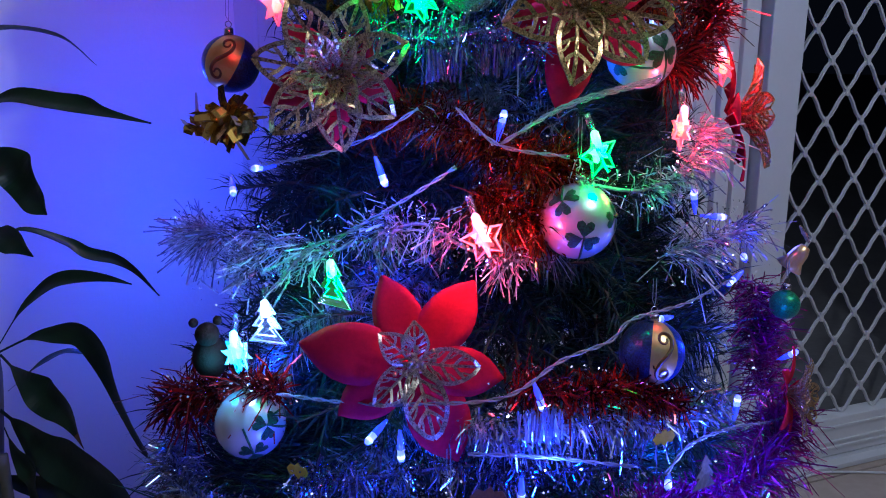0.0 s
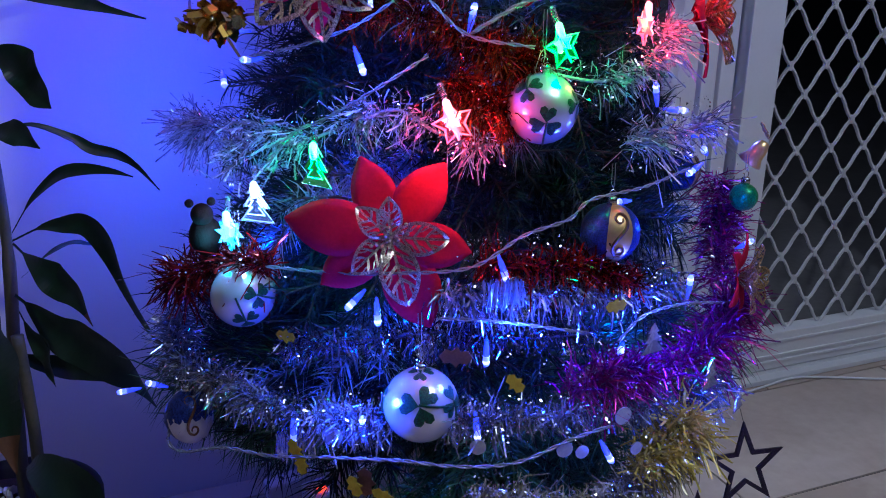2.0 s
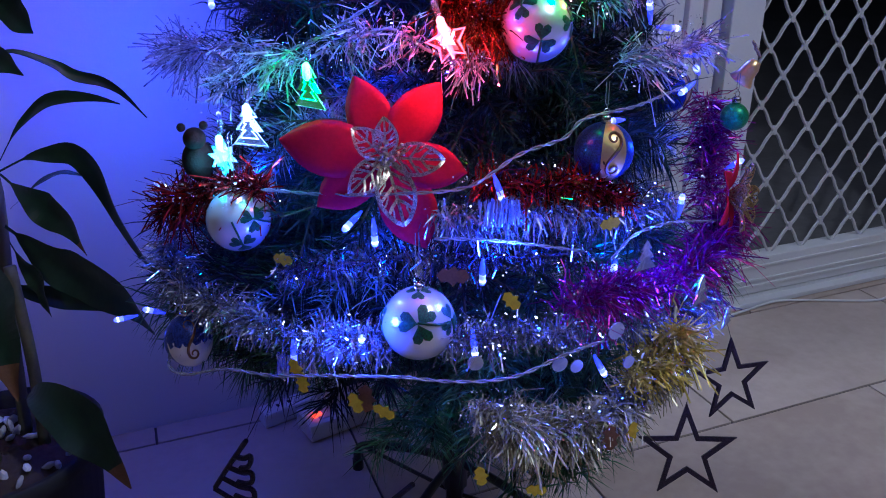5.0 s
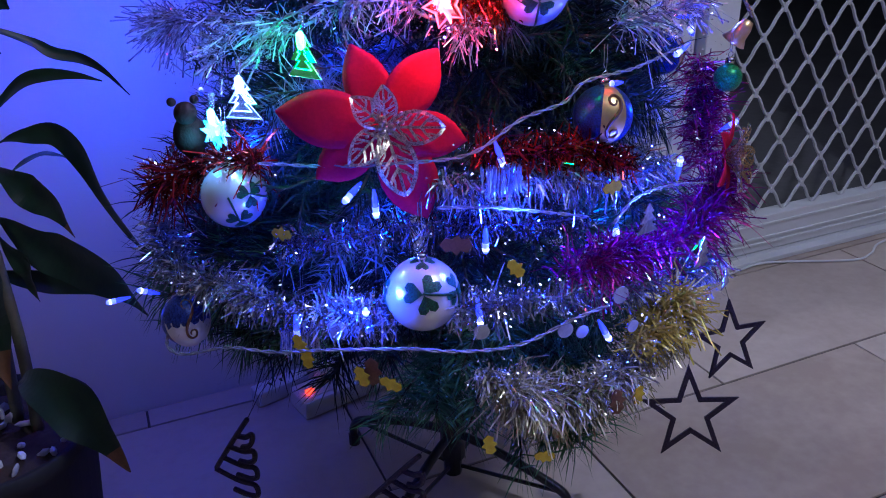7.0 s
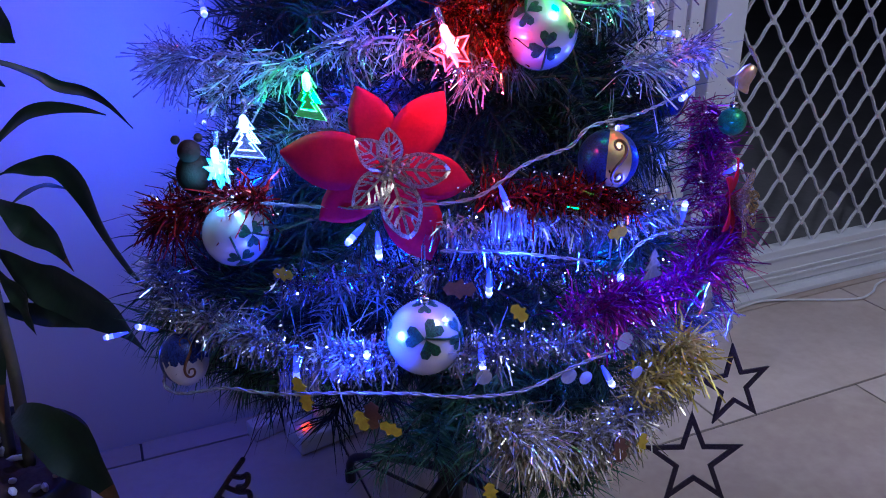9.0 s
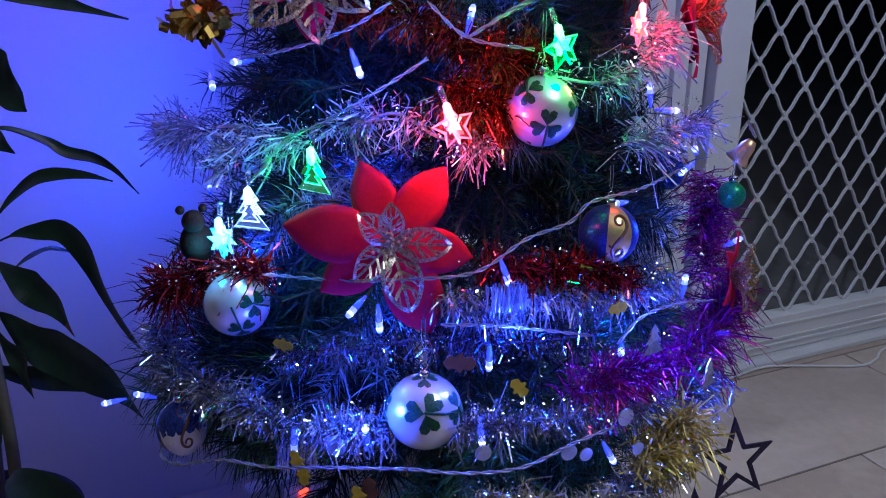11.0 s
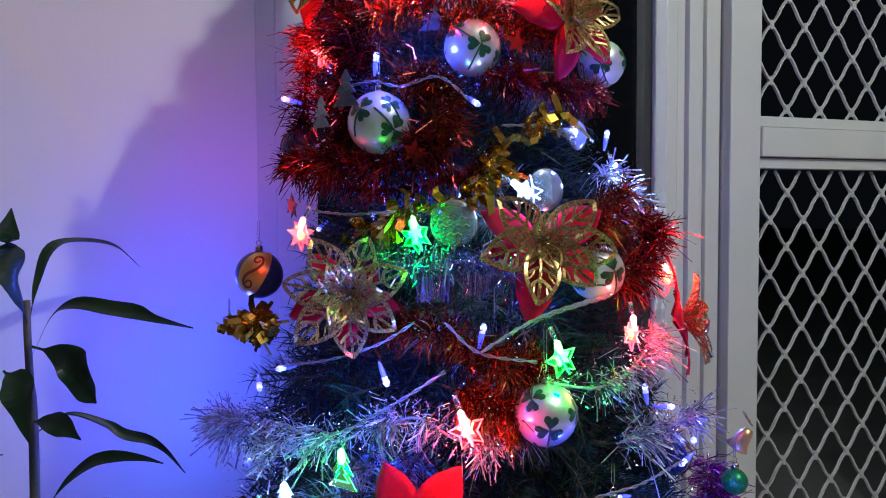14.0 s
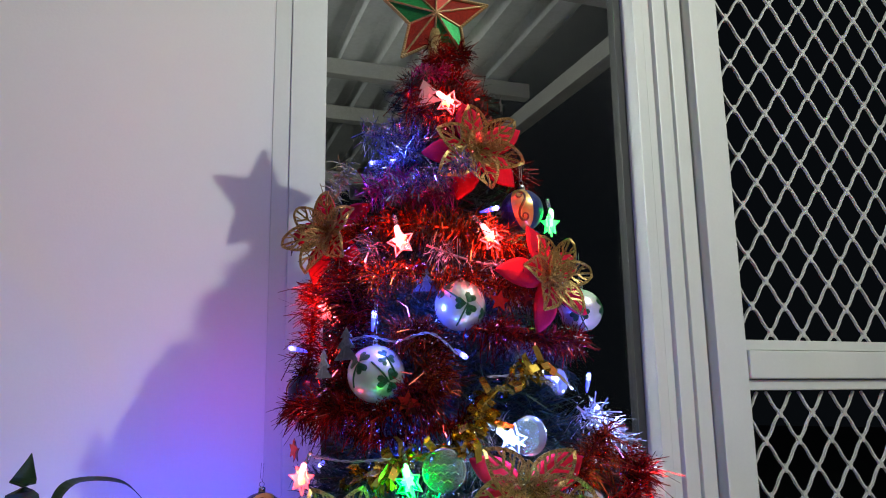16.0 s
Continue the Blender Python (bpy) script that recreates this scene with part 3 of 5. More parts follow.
# ---- tinsel ----
def tinsel(pts, radius, count, material, label, width=0.0011, seed=0, droop=0.15, stray=0.15):
    """A garland: a twisted core with thin foil strands bristling from it."""
    r = random.Random(seed)
    path = smooth_path(pts, 10)
    garland = thing("tinsel_garland", label, "tinsel", group="tinsel on the tree")
    part("core", Shape().tube(path, 0.0016, 5), material, garland)
    s = Shape()
    clumps = [(r.uniform(0, len(path)), r.uniform(0.55, 1.25)) for _ in range(9)]
    ends = Shape()
    tufts = []
    for _ in range(8):
        spot = r.uniform(0, len(path) - 1.001)
        tufts.append((spot, outward(path[int(spot)], r.uniform(-0.4, 0.5), r.uniform(-50, 50))))
    for _ in range(int(count * (0.20 if material is ICE else 0.85 if material in (REDFOIL, RUST) else 0.52))):
        u = r.uniform(0, len(path) - 1.001)
        lean = Vector((0, 0, 0))
        if r.random() < (0.85 if material is ICE else 0.35):
            spot, lean = r.choice(tufts)
            u = min(max(r.gauss(spot, len(path) * 0.035), 0.0), len(path) - 1.001)
        i = int(u)
        p = path[i].lerp(path[i + 1], u - i) + Vector((r.gauss(0, 1), r.gauss(0, 1), r.gauss(0, 1))) * radius * 0.14
        d = (path[i + 1] - path[i]).normalized()
        side = Vector((r.gauss(0, 1), r.gauss(0, 1), r.gauss(0, 1))) + lean * (1.6 if material is ICE else 0.7)
        side = (side - d * side.dot(d) * 0.75).normalized()
        puff = min(clumps, key=lambda c: abs(c[0] - u))[1]
        reach = radius * puff * (r.uniform(0.55, 1.0) if r.random() > stray else r.uniform(1.0, 1.5))
        go = side * reach
        w = go.cross(Vector((r.gauss(0, 1), r.gauss(0, 1), r.gauss(0, 1)))).normalized() * width * r.uniform(0.45, 0.85)
        mid = p + go * 0.55 + d * r.uniform(-0.1, 0.1) * reach
        q = p + go + Vector((0, 0, -droop * reach)) + d * r.uniform(-0.3, 0.3) * reach
        if material is ICE:
            s.add([p - w * 0.5, p + w * 0.5, mid + w * 0.6, mid - w * 0.6], [(0, 1, 2, 3)])
            ends.add([mid - w * 0.6, mid + w * 0.6, q + w * 0.9, q - w * 0.9], [(0, 1, 2, 3)])
        else:
            s.add([p - w, p + w, mid + w, mid - w, q + w * 0.8, q - w * 0.8], [(0, 1, 2, 3), (3, 2, 4, 5)])
    tagged(part("foil", s, material, garland), kind="stuff")
    if ends.v:
        tagged(part("frosted_tip", ends, ICETIP, garland), kind="stuff")
    # loose bright flakes round the garland stand in for glints on its strands
    flakes = Shape()
    for _ in range(int(count * 0.22)):
        u = r.uniform(0, len(path) - 1.001)
        i = int(u)
        p = path[i].lerp(path[i + 1], u - i) + Vector((r.gauss(0, 1), r.gauss(0, 1), r.gauss(0, 1))).normalized() * radius * r.uniform(0.6, 1.05)
        a = Vector((r.gauss(0, 1), r.gauss(0, 1), r.gauss(0, 1))).normalized() * r.uniform(0.0007, 0.0017)
        b = a.orthogonal().normalized() * r.uniform(0.0006, 0.0012)
        flakes.add([p - a, p - b, p + a, p + b], [(0, 1, 2, 3)])
    tagged(part("foil_flake", flakes, GLINT, garland), kind="stuff")


tinsel([(0.222, 0.446, 0.412), (0.269, 0.432, 0.384), (0.324, 0.427, 0.380), (0.376, 0.433, 0.395), (0.423, 0.446, 0.420)], 0.025, 8600, CHAMPAGNE,
       "thick pale gold and silver foil tinsel on the lowest branches", 0.0012, 1, 0.25)
tinsel([(0.370, 0.431, 0.412), (0.402, 0.440, 0.425), (0.428, 0.450, 0.440)], 0.030, 3600, PALEGOLD, "short bunch of gold foil tinsel on the lowest branches", 0.0014, 2)
tinsel([(0.006, 0.708, 0.500), (0.006, 0.667, 0.469), (0.042, 0.600, 0.468), (0.080, 0.548, 0.462), (0.121, 0.514, 0.464), (0.163, 0.490, 0.466)], 0.026, 3900, SILVER, "fluffy silver foil tinsel round the lower tree", 0.0010, 3)
tinsel([(0.200, 0.475, 0.468), (0.240, 0.462, 0.468), (0.279, 0.454, 0.467), (0.351, 0.449, 0.462), (0.431, 0.463, 0.452), (0.500, 0.505, 0.450)], 0.025, 3700, SILVER, "fluffy silver foil tinsel round the lower tree", 0.0010, 4)
tinsel([(0.314, 0.462, 0.486), (0.370, 0.464, 0.486), (0.438, 0.477, 0.480), (0.510, 0.515, 0.484), (0.545, 0.545, 0.505)], 0.037, 3400, PURPLE, "magenta and purple foil tinsel on the lower branches", 0.0010, 5)
tinsel([(0.545, 0.565, 0.515), (0.559, 0.590, 0.545), (0.572, 0.610, 0.575), (0.566, 0.617, 0.612)], 0.031, 2100, PURPLE, "magenta and purple foil tinsel on the outer branches", 0.0010, 6)
tinsel([(0.090, 0.585, 0.505), (0.154, 0.541, 0.520), (0.216, 0.514, 0.530), (0.272, 0.495, 0.523), (0.350, 0.491, 0.517)], 0.024, 1700, SMOKE, "thin smoky silver foil tinsel round the lower tree", 0.0010, 7)
tinsel([(0.212, 0.514, 0.565), (0.256, 0.497, 0.561), (0.324, 0.491, 0.560), (0.385, 0.494, 0.548), (0.453, 0.516, 0.545)], 0.023, 1900, SILVER, "drooping silver foil tinsel round the middle of the tree", 0.0011, 8, 0.4)
tinsel([(0.246, 0.510, 0.592), (0.303, 0.500, 0.582), (0.349, 0.498, 0.575), (0.397, 0.496, 0.558)], 0.026, 1500, REDFOIL, "dark red foil tinsel round the middle of the tree", 0.0011, 9)
tinsel([(0.006, 0.714, 0.531), (0.030, 0.672, 0.556), (0.058, 0.636, 0.568), (0.084, 0.608, 0.574)], 0.027, 1500, REDFOIL, "bright red foil tinsel on the lower branches", 0.0011, 10)
tinsel([(0.048, 0.800, 0.650), (0.077, 0.706, 0.686), (0.124, 0.622, 0.682), (0.160, 0.590, 0.700)], 0.030, 1700, ICE, "loose frosted white tinsel round the middle of the tree", 0.0013, 11, 0.2, 0.3)
tinsel([(0.160, 0.585, 0.700), (0.195, 0.566, 0.712), (0.225, 0.552, 0.694), (0.255, 0.540, 0.684), (0.285, 0.532, 0.684)], 0.022, 2100, ICE, "loose frosted white tinsel round the middle of the tree", 0.0012, 12, 0.2, 0.3)
tinsel([(0.160, 0.648, 0.785), (0.213, 0.608, 0.792), (0.250, 0.580, 0.772), (0.289, 0.562, 0.752), (0.324, 0.558, 0.745)], 0.031, 2300, RUST, "copper red foil tinsel round the middle of the tree", 0.0010, 13)
tinsel([(0.240, 0.565, 0.735), (0.275, 0.552, 0.715), (0.300, 0.556, 0.700)], 0.026, 1200, RUST, "copper red foil tinsel round the middle of the tree", 0.0010, 14)
tinsel([(0.311, 0.537, 0.742), (0.374, 0.536, 0.732), (0.430, 0.556, 0.748), (0.470, 0.590, 0.772)], 0.030, 2000, ICE, "bristling frosted white tinsel on the outer branches", 0.0013, 15, 0.2, 0.3)
tinsel([(0.394, 0.528, 0.678), (0.475, 0.565, 0.676), (0.556, 0.612, 0.676)], 0.030, 1700, ICE, "bristling frosted white tinsel on the outer branches", 0.0013, 16)
tinsel([(0.122, 0.822, 0.962), (0.150, 0.725, 0.955), (0.200, 0.654, 0.955), (0.246, 0.630, 0.975)], 0.030, 2200, REDFOIL, "dark red foil tinsel round the upper tree", 0.0009, 17)
tinsel([(0.246, 0.630, 0.975), (0.258, 0.632, 1.010), (0.240, 0.645, 1.040), (0.215, 0.665, 1.036)], 0.026, 1500, RUST, "dark red foil tinsel round the upper tree", 0.0009, 18)
tinsel([(0.149, 0.816, 1.144), (0.195, 0.735, 1.182), (0.265, 0.666, 1.172), (0.323, 0.646, 1.155), (0.380, 0.665, 1.140)], 0.027, 2200, RUST, "orange red foil tinsel round the upper tree", 0.0009, 19)
tinsel([(0.138, 0.815, 0.985), (0.141, 0.800, 1.047), (0.150, 0.800, 1.121)], 0.026, 1500, REDFOIL, "dark red foil tinsel round the upper tree", 0.0009, 20)
tinsel([(0.290, 0.625, 1.045), (0.361, 0.625, 1.036), (0.430, 0.665, 1.035), (0.470, 0.710, 1.042)], 0.026, 1700, REDFOIL, "dark red foil tinsel round the upper tree", 0.0009, 21)
tinsel([(0.262, 0.775, 1.396), (0.298, 0.737, 1.370), (0.360, 0.750, 1.365), (0.320, 0.745, 1.398), (0.292, 0.770, 1.424), (0.33, 0.77, 1.435)], 0.024, 2000, REDFOIL, "red foil tinsel wound round the tree top", 0.0009, 22)
tinsel([(0.265, 0.745, 1.405), (0.290, 0.740, 1.400), (0.310, 0.745, 1.410)], 0.018, 500, PURPLE, "small bunch of purple foil tinsel at the tree top", 0.0009, 23)
# silver tinsel here; the blue LED light is put into the foil colour
tinsel([(0.205, 0.785, 1.320), (0.238, 0.760, 1.312), (0.266, 0.735, 1.305), (0.245, 0.718, 1.265), (0.215, 0.760, 1.262)], 0.026, 1900, BLUEFOIL, "silver foil tinsel near the tree top, coloured as lit blue", 0.0009, 24)
tinsel([(0.300, 0.720, 1.330), (0.350, 0.725, 1.320), (0.400, 0.760, 1.310)], 0.024, 900, RUST, "red foil tinsel near the tree top", 0.0009, 30)
tinsel([(0.200, 0.740, 1.225), (0.232, 0.715, 1.240), (0.250, 0.689, 1.215), (0.290, 0.668, 1.215)], 0.025, 1500, PURPLE, "purple foil tinsel near the tree top", 0.0009, 25)
tinsel([(0.185, 0.795, 1.282), (0.170, 0.800, 1.235), (0.150, 0.805, 1.195)], 0.018, 900, CHAMPAGNE, "pale gold tinsel on the outer upper branches", 0.0009, 26)
tinsel([(0.435, 0.600, 0.828), (0.490, 0.630, 0.845), (0.515, 0.645, 0.874), (0.503, 0.665, 0.900)], 0.030, 1900, REDFOIL, "red foil tinsel on the outer branches", 0.0010, 27)
tinsel([(0.030, 0.800, 0.668), (0.059, 0.730, 0.680), (0.081, 0.665, 0.668), (0.056, 0.700, 0.636)], 0.030, 1800, ICE, "bristling frosted white tinsel on the outer branches", 0.0013, 28, 0.1, 0.35)
tinsel([(0.430, 0.640, 0.955), (0.480, 0.660, 0.925), (0.515, 0.680, 0.890)], 0.028, 1400, ICE, "bristling frosted white tinsel on the upper branches", 0.0013, 29, 0.1, 0.3)
tinsel([(0.170, 0.700, 1.095), (0.205, 0.660, 1.110), (0.245, 0.640, 1.105), (0.330, 0.630, 1.095), (0.420, 0.670, 1.090)], 0.026, 1900, RUST, "dark red foil tinsel round the upper tree", 0.0009, 41)
tinsel([(0.150, 0.740, 1.005), (0.165, 0.700, 1.060), (0.150, 0.760, 1.110)], 0.024, 1300, REDFOIL, "dark red foil tinsel on the outer upper branches", 0.0009, 42)
tinsel([(0.165, 0.735, 1.135), (0.180, 0.705, 1.075), (0.170, 0.715, 1.005), (0.160, 0.730, 0.950)], 0.036, 1900, REDFOIL, "dark red foil tinsel on the outer upper branches", 0.0009, 61)
tinsel([(0.240, 0.700, 1.340), (0.300, 0.690, 1.300), (0.370, 0.700, 1.270), (0.420, 0.740, 1.250)], 0.022, 1300, REDFOIL, "red foil tinsel near the tree top", 0.0009, 43)
tinsel([(0.300, 0.640, 1.250), (0.260, 0.660, 1.230), (0.215, 0.690, 1.215)], 0.022, 1100, BLUEFOIL, "blue foil tinsel near the tree top", 0.0009, 44)
tinsel([(0.160, 0.640, 0.860), (0.215, 0.600, 0.850), (0.260, 0.580, 0.855), (0.300, 0.570, 0.835)], 0.026, 1300, BLUEFOIL, "dark blue foil tinsel round the middle of the tree", 0.0009, 45)
tinsel([(0.370, 0.570, 0.880), (0.420, 0.590, 0.900), (0.450, 0.610, 0.930)], 0.026, 1200, RUST, "copper foil tinsel on the upper branches", 0.0009, 46)
tinsel([(0.300, 0.770, 1.425), (0.325, 0.762, 1.440), (0.345, 0.775, 1.452), (0.325, 0.795, 1.460), (0.305, 0.780, 1.468)], 0.026, 1500, REDFOIL, "red foil tinsel wound round the foot of the star", 0.0009, 51)
tinsel([(0.160, 0.690, 0.930), (0.200, 0.645, 0.925), (0.250, 0.620, 0.935), (0.300, 0.605, 0.950)], 0.020, 900, REDFOIL, "dark red foil tinsel round the upper tree", 0.0009, 52)
tinsel([(0.250, 0.660, 1.145), (0.300, 0.640, 1.125), (0.350, 0.640, 1.120)], 0.020, 700, ICE, "frosted white tinsel among the red on the upper tree", 0.0010, 53)
tinsel([(0.190, 0.690, 1.150), (0.180, 0.720, 1.080), (0.185, 0.690, 1.030)], 0.020, 700, BLUEFOIL, "blue foil tinsel on the upper branches", 0.0009, 54)
for pts, seed in (([(0.155, 0.660, 0.873), (0.189, 0.632, 0.895), (0.227, 0.607, 0.908), (0.274, 0.592, 0.917)], 31), ([(0.274, 0.592, 0.925), (0.301, 0.597, 0.968), (0.365, 0.610, 1.005)], 32), ([(0.050, 0.825, 0.771), (0.074, 0.800, 0.780), (0.089, 0.733, 0.773)], 33)):
    tinsel(pts, 0.024, 170, GOLDFOIL, "garland of wide gold foil strips on the branches", 0.0075, seed)


# ---- strings of lights ----
lights = thing("light_string", "string of small blue LEDs on clear twisted cable, lit", "fairy lights")


def cable(pts, twist=210.0):
    path = smooth_path(pts, 14)
    for phase in (0.0, math.pi):
        run, out = 0.0, []
        for i, p in enumerate(path):
            d = (path[min(i + 1, len(path) - 1)] - path[max(i - 1, 0)]).normalized()
            if i:
                run += (p - path[i - 1]).length
            u = d.cross(Vector((0.3, 0.2, 1))).normalized()
            v = d.cross(u)
            a = run * twist + phase
            out.append(p + (u * math.cos(a) + v * math.sin(a)) * 0.0010)
        part("cable", Shape().tube(out, 0.00085, 5), CLEARWIRE, lights, smooth=True)


cable([(0.081, 0.579, 0.584), (0.130, 0.535, 0.587), (0.176, 0.509, 0.590), (0.232, 0.489, 0.595), (0.277, 0.488, 0.617), (0.319, 0.490, 0.626), (0.341, 0.493, 0.640), (0.398, 0.504, 0.643), (0.470, 0.535, 0.648)])
cable([(0.358, 0.463, 0.520), (0.388, 0.472, 0.536), (0.441, 0.487, 0.534), (0.530, 0.525, 0.510), (0.616, 0.587, 0.493)])
cable([(-0.007, 0.620, 0.433), (-0.015, 0.624, 0.408), (-0.003, 0.601, 0.408), (0.031, 0.560, 0.429), (0.065, 0.525, 0.435), (0.101, 0.495, 0.444), (0.160, 0.455, 0.452)])
cable([(0.160, 0.455, 0.452), (0.203, 0.440, 0.446), (0.248, 0.428, 0.447), (0.299, 0.428, 0.458), (0.340, 0.430, 0.462)])
cable([(0.204, 0.492, 0.553), (0.252, 0.475, 0.550), (0.333, 0.465, 0.531)])
cable([(0.089, 0.673, 0.749), (0.130, 0.623, 0.762), (0.169, 0.598, 0.778), (0.201, 0.588, 0.798)])
cable([(0.250, 0.543, 0.773), (0.308, 0.546, 0.799), (0.399, 0.564, 0.816)])
cable([(0.252, 0.541, 0.775), (0.310, 0.541, 0.803), (0.401, 0.560, 0.820)])
cable([(0.225, 0.570, 0.799), (0.251, 0.547, 0.772), (0.303, 0.532, 0.762)])
cable([(0.081, 0.616, 0.652), (0.112, 0.594, 0.692), (0.137, 0.575, 0.707), (0.180, 0.556, 0.734), (0.216, 0.547, 0.757)])
cable([(0.129, 0.709, 0.905), (0.158, 0.659, 0.901), (0.195, 0.624, 0.904)])
cable([(0.298, 0.599, 0.989), (0.342, 0.600, 0.990), (0.377, 0.606, 0.986)])
cable([(0.156, 0.706, 1.031), (0.182, 0.672, 1.038), (0.207, 0.645, 1.030), (0.241, 0.625, 1.038), (0.269, 0.611, 1.014)])

lens = Shape().lathe([(0.0001, 0.0088), (0.0018, 0.0083), (0.0027, 0.0066), (0.0028, 0.0), (0.0031, -0.001), (0.0001, -0.0012)], 10).mesh("lens", LED_LIT, True)
die = Shape().ball(0.0031, Matrix.Translation((0, 0, 0.0046)), 6, 10, 0.8).mesh("die", LED_DIE, True)
holder = Shape().lathe([(0.0001, -0.001), (0.0028, -0.0012), (0.0026, -0.008), (0.0018, -0.012), (0.0012, -0.016), (0.0001, -0.0165)], 8).mesh("led_holder", LEDTUBE, True)


def led(x, y, z, way=(0, 0, -1)):
    """One LED; way: where its lens points."""
    h = part("led", holder, None, lights, m=facing((x, y, z), way))
    part("lens", lens, None, h, "glowing blue lens")
    part("die", die, None, h, "blue-white glowing core")


def led_out(x, y, z):
    d = outward((x, y, z))
    led(x, y, z, (d.x * 0.6 + rng.uniform(-0.6, 0.6), d.y * 0.6 + rng.uniform(-0.4, 0.4), rng.uniform(-1.0, 0.1)))


led(0.090, 0.672, 0.747, (-1, -0.5, 0))
led_out(0.070, 0.705, 0.725)
led(0.171, 0.588, 0.747, (0.3, -0.2, -1))
led(0.471, 0.562, 0.698, (1, -0.2, -0.1))
led(0.490, 0.557, 0.639, (-1, -0.3, -0.4))
led(0.380, 0.511, 0.630, (-1, -0.3, 0.1))
led(0.262, 0.491, 0.586, (0.3, -0.2, -1))
led(0.143, 0.530, 0.561, (-1, -0.5, -0.6))
led(0.160, 0.516, 0.552, (0, -0.1, -1))
led(0.458, 0.503, 0.546, (0, -0.1, 1))
led(0.363, 0.465, 0.511, (-0.7, -0.9, 0))
led(0.243, 0.481, 0.517, (0, 0, -1))
led(-0.055, 0.760, 0.397, (-1, -0.1, 0))
led(-0.024, 0.700, 0.430, (-0.8, -0.3, 0.5))
led(-0.007, 0.638, 0.428, (0, 0, 1))
led(0.139, 0.495, 0.466, (0, 0, 1))
led(0.087, 0.528, 0.448)
led(0.226, 0.458, 0.463, (0, -0.3, -1))
led(0.337, 0.433, 0.431, (0.5, -0.2, -1))
led_out(0.446, 0.452, 0.423)
led(0.570, 0.560, 0.555, (0.2, -0.6, 0.5))
led(0.262, 0.566, 0.788, (0.2, -0.1, 1))
led(0.120, 0.795, 1.032, (-1, 0, 0.2))
led(0.277, 0.619, 1.014, (0.3, -0.9, -0.5))
led(0.386, 0.617, 0.988, (1, -0.3, -0.1))
led(0.470, 0.680, 0.989, (0.2, 0, 1))
led(0.190, 0.675, 1.060, (0.1, 0, 1))
led_out(0.229, 0.725, 1.269)
led(0.332, 0.650, 1.193, (1, -0.2, 0.3))
led_out(0.540, 0.605, 0.662)
led(0.440, 0.556, 0.718, (-0.3, -0.2, 1))
led(0.512, 0.570, 0.655, (-0.6, -0.5, 0.4))
# the string goes on round the back of the tree
for k in range(22):
    a = radians(40 + 110 * ((k * 0.618) % 1.0))
    z = 0.42 + 0.042 * k
    r = girth(z) + 0.01
    led_out(AXIS.x + r * math.cos(a), AXIS.y + r * math.sin(a), z)

# light thrown by the bulbs on what is near them
for at, power in (((0.0, 0.96, 0.62), 1.3), ((-0.01, 0.93, 0.62), 2.0), ((0.02, 0.97, 0.80), 1.1), ((-0.06, 0.74, 0.40), 0.06)):
    lamp("led_glow", at, power, BLUE, 0.012)
for at, power in (((0.26, 0.46, 0.545), 0.35), ((0.40, 0.45, 0.53), 0.35), ((0.12, 0.48, 0.50), 0.35), ((0.50, 0.51, 0.61), 0.20), ((0.16, 0.55, 0.77), 0.28), ((0.20, 0.63, 1.06), 0.21), ((0.42, 0.59, 0.99), 0.21), ((0.60, 0.64, 0.68), 0.16), ((0.47, 0.43, 0.43), 0.09), ((0.33, 0.39, 0.43), 0.02), ((0.20, 0.68, 1.28), 0.14)):
    lamp("led_glow", at, power * 4.8, (0.045, 0.075, 1.0), 0.008)
for at in ((0.22, 0.62, 0.50), (0.42, 0.62, 0.60), (0.20, 0.68, 0.66), (0.36, 0.64, 0.80), (0.24, 0.70, 0.92), (0.44, 0.60, 0.46), (0.10, 0.70, 0.56), (0.30, 0.70, 1.06)):
    lamp("led_glow", at, 0.65, (0.03, 0.06, 1.0), 0.008)
# added lamp with no charm at it: tints the wall behind the tree violet
lamp("charm_glow", (0.10, 0.98, 0.98), 0.30, (0.7, 0.12, 0.8), 0.012)

charms = thing("charm_light_string", "string of colour-changing acrylic charm lights, lit", "fairy lights")


def star_outline(r0, r1, n, turn=90.0):
    return [((r0 if k % 2 == 0 else r1) * math.cos(radians(turn + 180.0 * k / n)), (r0 if k % 2 == 0 else r1) * math.sin(radians(turn + 180.0 * k / n))) for k in range(2 * n)]


FIR = [(0, 0.021), (0.0085, 0.009), (0.004, 0.009), (0.013, -0.003), (0.006, -0.003), (0.017, -0.016), (-0.017, -0.016), (-0.006, -0.003), (-0.013, -0.003), (-0.004, 0.009), (-0.0085, 0.009)]
OUTLINES = {"tree": FIR, "star": star_outline(0.017, 0.0085, 5), "flake": [(x * (1.0 + 0.22 * math.sin(3.1 * k)), y * (1.0 + 0.22 * math.cos(2.3 * k))) for k, (x, y) in enumerate(star_outline(0.0155, 0.008, 6))]}


